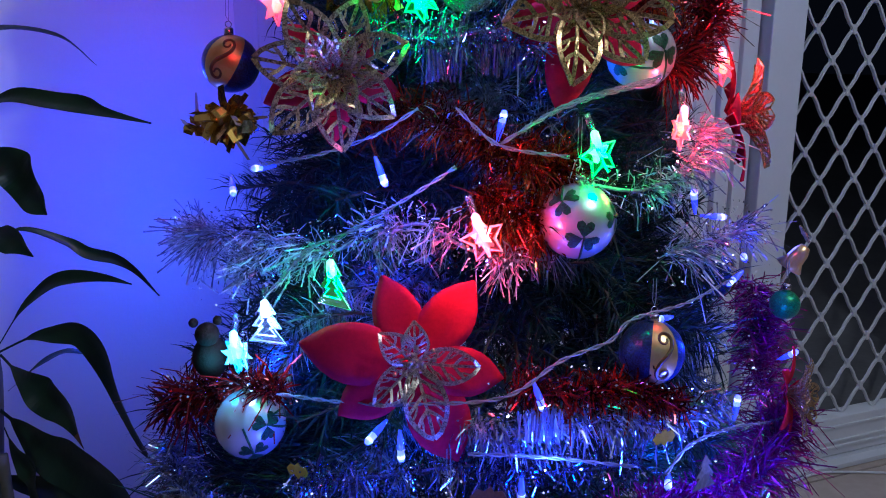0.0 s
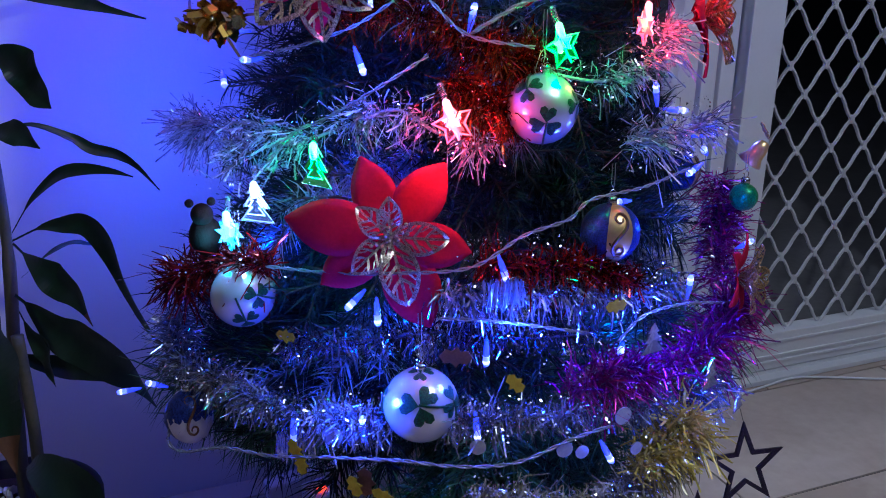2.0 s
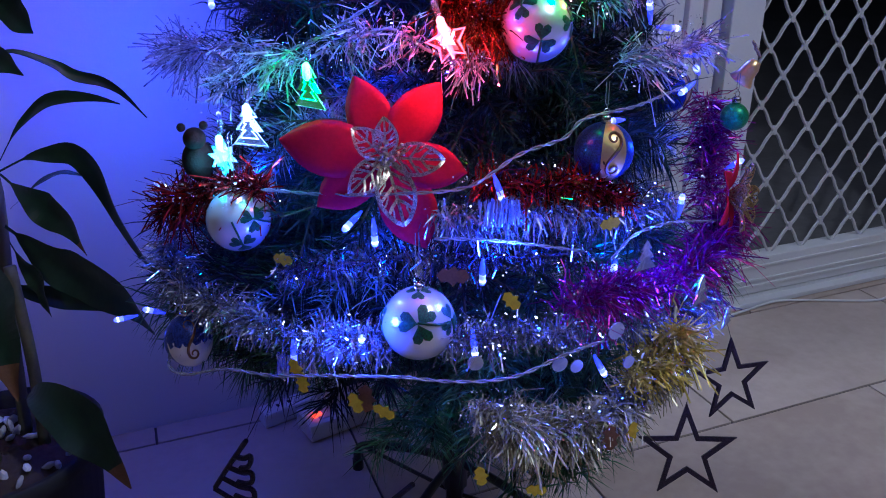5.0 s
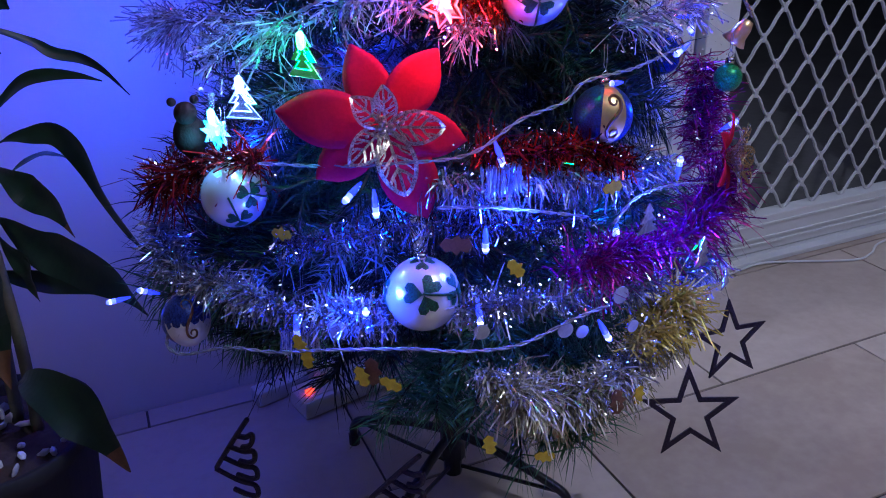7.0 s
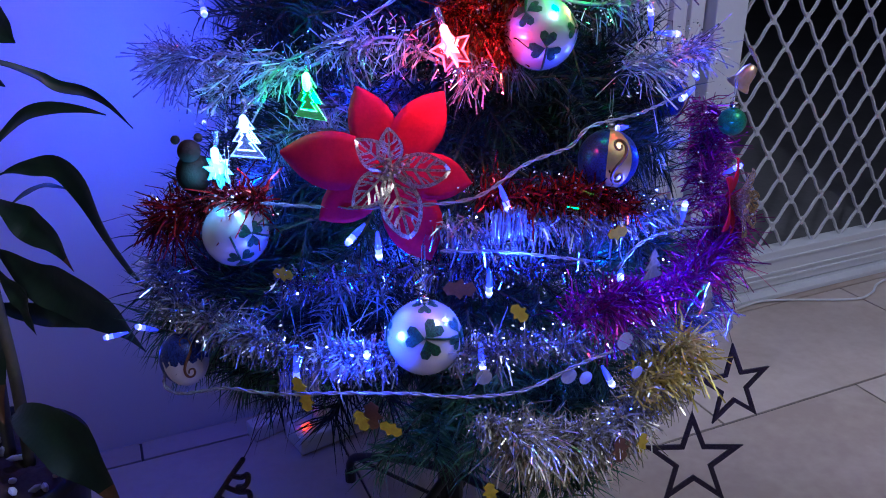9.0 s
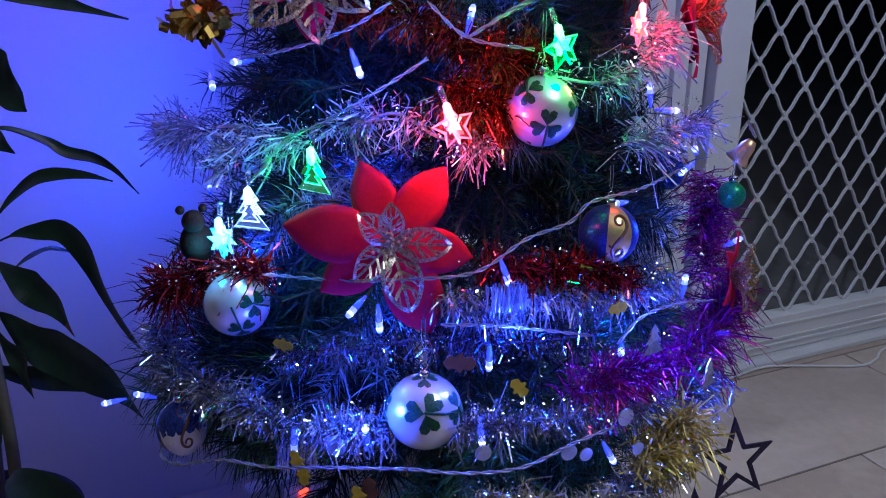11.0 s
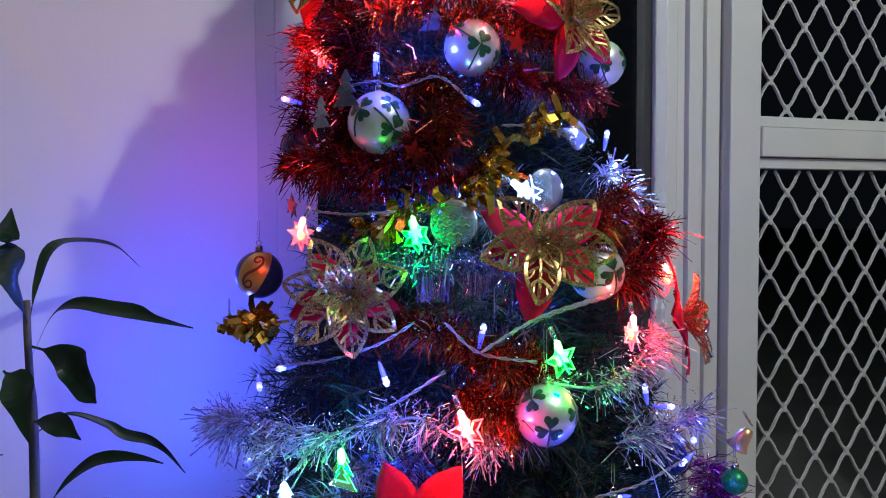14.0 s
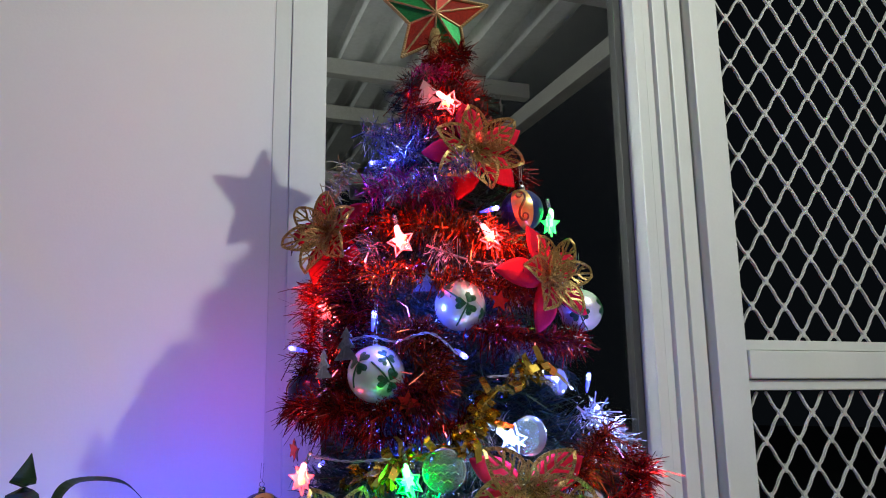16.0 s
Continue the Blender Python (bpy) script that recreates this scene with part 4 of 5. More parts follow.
def charm(at, colour, kind, roll=0.0, power=0.40, turn=0.0, tilt=0.0):
    out = outward(at, tilt, turn)
    m = facing(Vector(at) + out * (0.006 if kind == "tree" else 0.0), out, roll)
    line = OUTLINES[kind]
    body = part("charm", Shape().slab(line, -0.0012, 0.0012), CHARM[colour], charms, "lit clear acrylic " + {"tree": "fir tree", "star": "star", "flake": "snowflake"}[kind], m=m)
    closed = [Vector((x, y, 0)) for x, y in line] + [Vector((*line[0], 0))]
    inner_line = [v * 0.52 + Vector((0, -0.001, 0.0016)) for v in closed]
    part("edge", Shape().tube(closed, 0.0007 if kind == "tree" else 0.0015, 5), EDGE[colour], body)
    if kind == "tree":
        part("edge", Shape().tube(inner_line, 0.0007, 5), EDGE[colour], body)
    else:
        part("core", Shape().slab([(0.52 * x, 0.52 * y + 0.003) for x, y in line], -0.004, 0.004), CORE[colour], body)
        part("cross_blade", Shape().slab([(0.9 * x, 0.9 * y) for x, y in line], -0.0009, 0.0009), EDGE[colour], body, m=pose(0, 0, 0, 12, 68, 25))
    part("bulb", Shape().tube([(0, 0.006, 0.002), (0, 0.008, 0.002), (0, 0.013, 0.002), (0, 0.019, 0.002), (0, 0.021, 0.001)], [0.001, 0.0030, 0.0036, 0.0032, 0.001], 10), HEART[colour], body, smooth=True)
    part("socket", Shape().tube([(0, 0.021, 0.0), (0, 0.034, -0.002)], 0.0026, 8), SOCKET, body, smooth=True)
    lamp("charm_glow", Vector(at) + out * 0.024, power * 1.25, colour, 0.008)


charm((0.210, 0.608, 0.879), GREEN, "flake", 10, 0.28)
charm((0.118, 0.720, 0.880), RED, "star", -30, 0.14)
charm((0.318, 0.583, 0.922), WHITE, "star", 60)
charm((0.515, 0.622, 0.826), RED, "star", 30, 0.5, -30)
charm((0.432, 0.570, 0.775), RED, "flake", 0, 0.5)
charm((0.330, 0.534, 0.762), GREEN, "star", 20, 0.30)
charm((0.233, 0.534, 0.704), RED, "star", 20, 0.6)
charm((0.132, 0.580, 0.667), GREEN, "tree", 0, 0.32, -15)
charm((0.085, 0.624, 0.628), WHITE, "tree", 0, 0.45, 15)
charm((0.058, 0.640, 0.598), CYAN, "flake", 0, 0.08)
charm((0.301, 0.711, 1.350), RED, "star", 50, 0.40)
charm((0.221, 0.668, 1.149), RED, "star", 15, 0.65)
charm((0.322, 0.632, 1.152), RED, "flake", 40, 0.65)
charm((0.155, 0.760, 1.080), RED, "star", -10, 0.5)
charm((0.438, 0.704, 1.193), GREEN, "star", 0, 0.2)
charm((0.470, 0.662, 0.943), WHITE, "flake", 50)


# ---- baubles ----
HEARTLINE = []
for k in range(14):
    a = math.tau * k / 14
    HEARTLINE.append((0.5 * math.sin(a) ** 3, 0.08 + 0.03125 * (13 * math.cos(a) - 5 * math.cos(2 * a) - 2 * math.cos(3 * a) - math.cos(4 * a)) + 0.45))


def clover(radius, size, stem=1.0):
    """A three-leaved clover laid on a sphere of that radius, round its +z pole."""
    s = Shape()

    def put(x, y):
        return Vector((x, y, math.sqrt(max(1e-9, 1 - min(0.95, x * x + y * y))))).normalized() * radius * 1.012

    for turn in (0, 118, 242):
        c, n = math.cos(radians(turn)), math.sin(radians(turn))
        rings = []
        for f in (0.5, 1.0):
            rings.append([put(size * (c * (x * f) - n * (0.5 + (y - 0.5) * f)), size * (n * (x * f) + c * (0.5 + (y - 0.5) * f))) for x, y in HEARTLINE])
        mid = put(size * (-n * 0.5), size * (c * 0.5))
        m = len(HEARTLINE)
        s.add([mid] + rings[0] + rings[1], [(0, 1 + (k + 1) % m, 1 + k) for k in range(m)] + [(1 + k, 1 + (k + 1) % m, 1 + m + (k + 1) % m, 1 + m + k) for k in range(m)])
    pts = [put(size * (0.05 + 0.25 * u * u), size * (0.05 - 1.75 * stem * u)) for u in (0, 0.25, 0.5, 0.75, 1.0)]
    s.tube(pts, radius * 0.035, 5)
    return s


def hanger(ball, r, drop=0.05):
    part("cap", Shape().lathe([(0.004, r * 0.965), (0.0046, r * 0.98), (0.0046, r + 0.005), (0.0034, r + 0.0065), (0.0001, r + 0.007)], 12), CHROME, ball, "ribbed chrome cap", True)
    part("ring", Shape().tube([(0.003 * math.cos(a * 0.7), 0, r + 0.0095 + 0.003 * math.sin(a * 0.7)) for a in range(10)], 0.0004, 5, False), CHROME, ball)
    part("cord", Shape().tube([(0, 0, r + 0.012), (0.001, 0.0, r + drop * 0.5), (0.002, 0.002, r + drop)], 0.00035, 4).tube([(0.001, 0, r + 0.012), (-0.002, 0.0, r + drop * 0.5), (-0.001, 0.002, r + drop)], 0.00035, 4), CLEARWIRE, ball)


BALL_30 = Shape().ball(1.0, None, 20, 32).mesh("ball", PEARL, True)
EYE_LINE = Vector((-0.02, -0.07, 0.85))


def clover_bauble(at, r, clovers):
    """clovers: rows of (turn to the side, turn up, roll, size), in degrees, from the side that faces the room."""
    at = Vector(at)
    look_way = (EYE_LINE - at)
    look_way.z = 0
    heading = math.atan2(look_way.y, look_way.x)
    ball = thing("bauble", "pearly silver bauble with green glitter clovers hanging on a branch", "bauble", Matrix.Translation(at), "clover baubles on the tree")
    part("ball", BALL_30, None, ball, m=Matrix.Diagonal((r, r, r, 1)))
    for side, up, roll, size in clovers:
        d = Vector((math.cos(heading + radians(side)) * math.cos(radians(up)), math.sin(heading + radians(side)) * math.cos(radians(up)), math.sin(radians(up))))
        part("clover", clover(r, size), CLOVER, ball, "green glitter clover", m=facing((0, 0, 0), d, roll))
    hanger(ball, r)


clover_bauble((0.281, 0.634, 1.071), 0.0292, [(18, -2, -30, 0.50), (-50, 38, 60, 0.45), (80, -20, 100, 0.45), (-120, 0, 0, 0.5)])
clover_bauble((0.191, 0.668, 0.995), 0.0325, [(28, -16, 215, 0.46), (-38, 22, 330, 0.46), (24, 32, 20, 0.36), (100, 0, 50, 0.46)])
clover_bauble((0.482, 0.712, 1.080), 0.0285, [(0, -10, 10, 0.5), (80, 10, 40, 0.5)])
clover_bauble((0.312, 0.532, 0.712), 0.0298, [(8, -14, -10, 0.48), (-32, 40, 200, 0.45), (70, 10, 90, 0.45), (-100, -20, 20, 0.45)])
clover_bauble((0.412, 0.606, 0.838), 0.0300, [(38, 5, 10, 0.55), (-40, -10, 60, 0.5)])
clover_bauble((0.063, 0.616, 0.546), 0.0286, [(28, 16, 60, 0.44), (4, -30, 190, 0.44), (100, 20, 240, 0.44)])
clover_bauble((0.187, 0.486, 0.481), 0.0314, [(0, 26, 80, 0.56), (6, 84, 170, 0.36), (64, 18, 0, 0.46), (-100, 20, 30, 0.46)])


def band_bauble(at, r, face, roll, label, wide=0.42, stretch=1.0, satin=GOLDSATIN, tone="satin gold band"):
    """A glittering ball with one satin gold panel between two meridians, and scrolls on it."""
    n = Vector(face).normalized()
    ball = thing("bauble", label, "bauble", Matrix.Translation(at), "banded baubles on the tree")
    m = facing((0, 0, 0), n, roll)
    part("ball", Shape().ball(r, None, 18, 28, stretch), BLUEGLIT, ball, "dark blue glitter ball", True)
    s = Shape()
    rows, cols = 12, 6
    grid = []
    for i in range(rows + 1):
        lat = math.pi * (i / rows - 0.5) * 0.94
        for j in range(cols + 1):
            lon = (j / cols - 0.5) * 2 * wide
            grid.append(Vector((r * 1.012 * math.cos(lat) * math.sin(lon), r * 1.012 * math.sin(lat) * stretch, r * 1.012 * math.cos(lat) * math.cos(lon))))
    s.add(grid, [(i * (cols + 1) + j, i * (cols + 1) + j + 1, (i + 1) * (cols + 1) + j + 1, (i + 1) * (cols + 1) + j) for i in range(rows) for j in range(cols)])
    band = part("band", s, satin, ball, tone, True, m)
    for sign in (1, -1):
        x = y = 0.0
        pts = []
        for k in range(26):
            z = math.sqrt(max(0.01, 1 - x * x - y * y))
            pts.append(Vector((x, y * stretch, z)) * r * 1.022)
            a = 0.9 + 7.6 * (k / 25) ** 2
            x, y = x + sign * 0.060 * math.cos(a), y + sign * 0.060 * math.sin(a)
        part("scroll", Shape().tube(pts, [r * (0.070 - 0.035 * k / 25) for k in range(26)], 6), BROWNINK, band)
    hanger(ball, r * stretch, 0.035)


band_bauble((0.371, 0.508, 0.604), 0.0262, (-0.20, -1.0, 0.2), -6, "blue glitter bauble with a gold scroll band hanging on a branch", 0.44)
band_bauble((0.386, 0.680, 1.202), 0.0272, (-0.45, -1, 0.05), 10, "blue glitter bauble with a gold scroll band near the tree top", 0.5)
band_bauble((0.088, 0.826, 0.830), 0.0280, (-0.45, -1, 0.25), -25, "blue glitter bauble with a gold scroll band on an outer branch", 0.6)
band_bauble((0.006, 0.634, 0.425), 0.0225, (0.1, -1.0, 0.5), 0, "blue glitter bauble with a pale scroll band near the floor", 1.15, 1.15, PALESATIN, "pale silvery band")
band_bauble((0.524, 0.628, 0.622), 0.0235, (0.9, -0.8, 0.0), 5, "blue glitter bauble with a gold band on an outer branch", 0.5)
band_bauble((0.140, 0.815, 0.978), 0.0250, (-1.0, 0.4, 0.0), 0, "dark blue glitter bauble on an outer upper branch", 0.4)


# ---- poinsettias ----
def petal_shape(tip=0.16, fold=0.10):
    """A pointed petal of length 1 along x."""
    s = Shape()
    rows, cols = 9, 6
    vs = []
    for layer in (0.0, -0.012):
        for i in range(rows + 1):
            u = i / rows
            w = 0.25 * (math.sin(math.pi * min(1.0, u * 0.93 + 0.05)) ** 0.75) * (1.0 if u < 0.7 else 1 - 0.35 * ((u - 0.7) / 0.3) ** 2)
            if i == rows:
                w = 0.012
            for j in range(cols + 1):
                v = 2 * j / cols - 1
                z = tip * math.sin(u * 2.4) * 0.9 - 0.10 * u * u + fold * abs(v) * w / 0.25 - 0.05 * v * v
                vs.append(Vector((0.04 + 0.96 * u, v * w, z + layer)))
    n = (rows + 1) * (cols + 1)
    fs = []
    for i in range(rows):
        for j in range(cols):
            a = i * (cols + 1) + j
            fs += [(a, a + cols + 1, a + cols + 2, a + 1), (n + a + 1, n + a + cols + 2, n + a + cols + 1, n + a)]
    for i in range(rows):
        a, b = i * (cols + 1), (i + 1) * (cols + 1)
        fs += [(a, n + a, n + b, b), (a + cols, b + cols, n + b + cols, n + a + cols)]
    return s.add(vs, fs)


def lattice_shape():
    """A cut-out leaf of length 1 along x: rim, midrib and side veins."""
    s = Shape()

    def rim(u, v):
        w = 0.26 * math.sin(math.pi * min(1, u * 0.96 + 0.03)) ** 0.8
        return Vector((0.05 + 0.95 * u, v * w, 0.16 * math.sin(u * 2.2) + 0.08 * abs(v)))

    for v in (-1, 1):
        s.ribbon([rim(k / 12, v if k < 12 else 0) for k in range(13)], 0.058, 0.02)
        for k in range(1, 4):
            u = 0.08 + 0.21 * k
            s.ribbon([rim(u - 0.12, 0), rim(u - 0.03, v * 0.45), rim(u + 0.07, v * 0.97)], 0.044, 0.018)
            s.ribbon([rim(u - 0.03, v * 0.45), rim(u + 0.05, v * 0.5), rim(u + 0.15, v * 0.85)], 0.026, 0.016)
    s.ribbon([rim(k / 8, 0) for k in range(9)], 0.042, 0.026)
    return s


PETALS = [petal_shape(t, f).mesh("petal", FELT, True) for t, f in ((0.09, 0.05), (0.05, 0.09), (0.13, 0.03))]
LATTICE = {True: lattice_shape().mesh("gold_leaf", LEAFGOLD), False: lattice_shape().mesh("gold_leaf", LEAFPALE)}


def poinsettia(at, normal, r, petals, leaves, gold=True, roll=0.0, broad=1.0, label="red velvet poinsettia with gold glitter cut-out leaves"):
    """petals and leaves: rows of (angle, share of r, lift angle)."""
    flower = thing("poinsettia", label, "artificial flower", facing(at, normal, roll), "poinsettias on the tree")
    for k, (a, share, up) in enumerate(petals):
        part("petal", PETALS[k % 3], None, flower, "red velvet petal", m=pose(0, 0, 0.001 * k, 0, 0, a) @ pose(0, 0, 0, 0, -up, 0) @ Matrix.Diagonal((r * share, r * share * broad, r * share, 1)))
    for k, (a, share, up) in enumerate(leaves):
        part("gold_leaf", LATTICE[gold], None, flower, "gold glitter cut-out leaf", m=pose(0, 0, 0.005 + 0.0006 * k, 0, 0, a) @ pose(0, 0, 0, 0, -up, 0) @ Matrix.Diagonal((r * share, r * share * 1.02, r * share, 1)))
    g = random.Random(int(at[0] * 1000))
    for _ in range(20):
        a, q = g.uniform(0, math.tau), g.uniform(0.0, 0.014)
        base = Vector((q * 0.4 * math.cos(a), q * 0.4 * math.sin(a), 0.004))
        tip = Vector((q * math.cos(a) * 1.3, q * math.sin(a) * 1.3, 0.012 + g.uniform(0, 0.008)))
        part("stamen", Shape().tube([base, tip], 0.0005, 4).tube([tip, tip + Vector((0, 0, 0.0018)), tip + Vector((0, 0, 0.0034))], [0.0006, 0.0018, 0.0005], 6), GOLDGLIT if gold else SILVGLIT, flower)


def ring(n, share, up, first=0.0, jitter=6.0):
    g = random.Random(int(first * 10 + n))
    return [(first + 360.0 * k / n + g.uniform(-jitter, jitter), share * g.uniform(0.93, 1.05), up + g.uniform(-4, 4)) for k in range(n)]


def toward_eye(at, weight=0.6, up=0.0):
    d = (EYE_LINE - Vector(at)).normalized() * weight + outward(at) * (1 - weight)
    d.z += up
    return d


poinsettia((0.318, 0.668, 1.268), (-0.18, -1, -0.05), 0.071, ring(5, 0.95, 0, 20), ring(6, 0.86, 14, 30) + ring(4, 0.5, 30, 10), roll=10)
poinsettia((0.162, 0.780, 1.176), (-0.78, -0.75, 0.12), 0.070, ring(5, 1.0, 0, 10), ring(6, 0.85, 14, 60) + ring(4, 0.5, 30, 0), roll=20)
poinsettia((0.388, 0.627, 1.105), (0.25, -1, 0.12), 0.069, ring(5, 1.0, 0, 35), ring(6, 0.84, 14, 60) + ring(4, 0.5, 30, 20), roll=0)
poinsettia((0.147, 0.634, 0.822), (-0.28, -1, 0.12), 0.068, ring(5, 0.88, -6, 55), ring(7, 0.95, 12, 20) + ring(6, 0.6, 30, 0), gold=True, roll=0)
poinsettia((0.323, 0.568, 0.872), (-0.16, -1, 0.08), 0.076, [(150, 0.85, 0), (200, 0.82, 0), (262, 1.05, 0), (325, 0.95, 0), (25, 0.98, 0)], [(140, 0.88, 14), (192, 0.92, 12), (258, 0.84, 14), (318, 0.86, 12), (350, 0.94, 14), (40, 0.84, 18)] + ring(4, 0.5, 30, 10), roll=0)
poinsettia((0.176, 0.531, 0.615), (-0.22, -1, 0.22), 0.086, [(108, 0.80, 4), (50, 0.88, 2), (168, 1.0, 0), (346, 0.82, 0), (292, 1.02, -4), (214, 0.82, -8)],
           [(356, 0.56, 10), (220, 0.50, 10), (282, 0.66, 2), (136, 0.46, 16), (92, 0.42, 18)], gold=False, broad=1.08, label="large red velvet poinsettia with pale gold cut-out leaves")
poinsettia((0.522, 0.620, 0.780), (0.80, -0.60, 0.10), 0.070, ring(5, 1.0, 6, 20), ring(6, 0.85, 16, 50) + ring(4, 0.5, 30, 0))
poinsettia((0.520, 0.515, 0.542), (0.62, -0.78, 0.05), 0.044, ring(5, 1.0, 10, 60), ring(6, 0.85, 16, 50))

# poinsettia petals tucked deep between branches
poinsettia((0.268, 0.572, 0.700), (0.1, -1, 0.3), 0.036, ring(5, 1.0, 0, 20), [], label="small red velvet flower tucked between the branches")


# ---- tree-top star ----
top_star = thing("tree_topper_star", "red and green glitter star with gold edges on the tree top", "tree topper", facing((0.310, 0.786, 1.509), (-0.25, -1, 0.0), -2))
OUT = star_outline(0.079, 0.039, 5)
for k in range(10):
    a, b = Vector((*OUT[k], 0)), Vector((*OUT[(k + 1) % 10], 0))
    for side, z in ((1, 0.016), (-1, -0.016)):
        verts = [Vector((0, 0, z)), a, b]
        part("facet", Shape().add(verts + [v - Vector((0, 0, side * 0.0015)) for v in verts], [(0, 1, 2), (5, 4, 3), (0, 3, 4, 1), (1, 4, 5, 2), (2, 5, 3, 0)]), (REDGLIT, GREENGLIT, REDGLIT, GREENGLIT, REDGLIT)[((k + 1) // 2) % 5], top_star)
rim_pts = [Vector((*p, 0)) for p in OUT] + [Vector((*OUT[0], 0))]
for k in range(10):
    p, q = rim_pts[k], rim_pts[k + 1]
    part("gold_edge", Shape().tube([p, q], 0.0024, 6), GOLDGLIT, top_star)
    part("gold_ridge", Shape().tube([Vector((0, 0, 0.017)), p + Vector((0, 0, 0.001))], 0.0016, 5), GOLDGLIT, top_star)
beads = [(p.lerp(q, u / 14)) for p, q in zip(rim_pts, rim_pts[1:]) for u in range(14)]
bead = Shape().ball(0.0026, None, 5, 7).mesh("bead", GOLDGLIT, True)
for p in beads:
    part("bead", bead, None, top_star, m=Matrix.Translation(p + Vector((0, 0, 0.0016))))
part("sleeve", Shape().tube([(0, -0.02, 0), (0, -0.085, 0)], [0.010, 0.009], 12), GOLDGLIT, top_star, "gold sleeve", True)


# ---- hanging star and tree outlines ----
def hanging_star(at, normal, r, roll):
    ob = thing("star_ornament", "black glitter open star hanging from a low branch", "ornament", facing(at, normal, roll), "black glitter ornaments")
    o, i = star_outline(r, r * 0.40, 5), star_outline(r * 0.72, r * 0.285, 5)
    s = Shape()
    n = len(o)
    for z in (0.0014, -0.0014):
        s.add([(x, y, z) for x, y in o + i], [(k, (k + 1) % n, n + (k + 1) % n, n + k) if z > 0 else (n + k, n + (k + 1) % n, (k + 1) % n, k) for k in range(n)])
    for loop, flip in ((o, 1), (i, -1)):
        s.add([(x, y, z) for z in (-0.0014, 0.0014) for x, y in loop], [(k, (k + 1) % n, n + (k + 1) % n, n + k)[::flip] for k in range(n)])
    part("star_outline", s, DARKGLIT, ob)
    part("cord", Shape().tube([(0, r * 0.95, 0), (0.004, r * 1.2, -0.012), (0.01, r * 1.6, -0.05)], 0.0004, 4), BLACK, ob)


hanging_star((0.438, 0.426, 0.318), (-0.45, -0.80, 0.30), 0.049, 4)
hanging_star((0.534, 0.482, 0.344), (-0.12, -0.95, 0.25), 0.046, 0)


def hanging_fir(at, normal, size, roll):
    ob = thing("fir_ornament", "black glitter openwork fir tree hanging from a low branch", "ornament", facing(at, normal, roll), "black glitter ornaments")
    k = size * 2.2
    pts = [Vector((0, 0.022 * k, 0))]
    part("outline", Shape().tube(smooth_path([(0, 0.022 * k, 0), (-0.006 * k, 0.004 * k, 0), (-0.013 * k, -0.019 * k, 0)], 6), 0.0028, 6), DARKGLIT, ob)
    for w, y in ((0.006, 0.012), (0.010, 0.003), (0.014, -0.006), (0.017, -0.016)):
        left = -0.002 - 0.011 * (0.022 - y) / 0.038
        tier = [(left * k, (y - 0.004) * k, 0), (0.2 * w * k, (y - 0.001) * k, 0), (0.8 * w * k, (y + 0.003) * k, 0), (w * k, (y - 0.001) * k, 0), (0.7 * w * k, (y - 0.005) * k, 0), (0.1 * w * k, (y - 0.008) * k, 0)]
        part("bar", Shape().tube(smooth_path(tier, 5), 0.0030, 6), DARKGLIT, ob)
    part("cord", Shape().tube([pts[0], pts[0] + Vector((0.002, 0.03, -0.01)), pts[0] + Vector((0.006, 0.06, -0.03))], 0.0004, 4), BLACK, ob)


hanging_fir((0.036, 0.648, 0.247), (-0.75, -0.55, 0.15), 0.92, -14)
hanging_fir((0.168, 0.505, 0.262), (-0.85, -0.50, 0.10), 1.0, -20)


# ---- small tokens and charms ----
def token(name, label, at, outline, material, roll=0.0, thick=0.0012, size=1.0):
    out = outward(at)
    ob = part(name, Shape().slab([(x * size, y * size) for x, y in outline], -thick / 2, thick / 2), material, m=facing(Vector(at) + out * 0.004, out, roll))
    return tagged(ob, label, "ornament", "small tokens on the tree")


def disc(r, n=18):
    return [(r * math.cos(math.tau * k / n), r * math.sin(math.tau * k / n)) for k in range(n)]


LEAFY = [(0.0, 0.011), (0.005, 0.007), (0.004, 0.003), (0.0075, -0.001), (0.004, -0.003), (0.005, -0.008), (0.0, -0.011), (-0.005, -0.008), (-0.004, -0.003), (-0.0075, -0.001), (-0.004, 0.003), (-0.005, 0.007)]
for at, r in (((0.117, 0.504, 0.457), 0.009), ((0.223, 0.450, 0.456), 0.0068), ((0.293, 0.434, 0.448), 0.0072), ((0.307, 0.430, 0.445), 0.006), ((0.359, 0.430, 0.437), 0.006), ((0.345, 0.432, 0.470), 0.008), ((0.057, 0.826, 0.791), 0.012)):
    token("sequin", "milky white round sequin hanging on the tree", at, disc(r), MILK, 0)
for at, roll in (((0.148, 0.466, 0.417), 60), ((0.218, 0.425, 0.360), 10), ((0.266, 0.415, 0.338), 70), ((0.091, 0.508, 0.434), 0), ((0.128, 0.480, 0.422), 20), ((0.350, 0.402, 0.385), 0), ((0.260, 0.462, 0.501), 40), ((0.095, 0.575, 0.520), 90), ((0.345, 0.455, 0.560), 90), ((0.087, 0.512, 0.446), 20)):
    token("foil_leaf", "yellow foil leaf token on the tree", at, LEAFY, YELLOW, roll, 0.0008, 0.95)
for at, roll in (((0.330, 0.405, 0.382), 10), ((0.215, 0.480, 0.524), 85), ((0.137, 0.480, 0.424), 0)):
    token("brown_leaf", "dark bronze foil leaf token on the tree", at, LEAFY, BROWNINK, roll, 0.0008, 1.25)
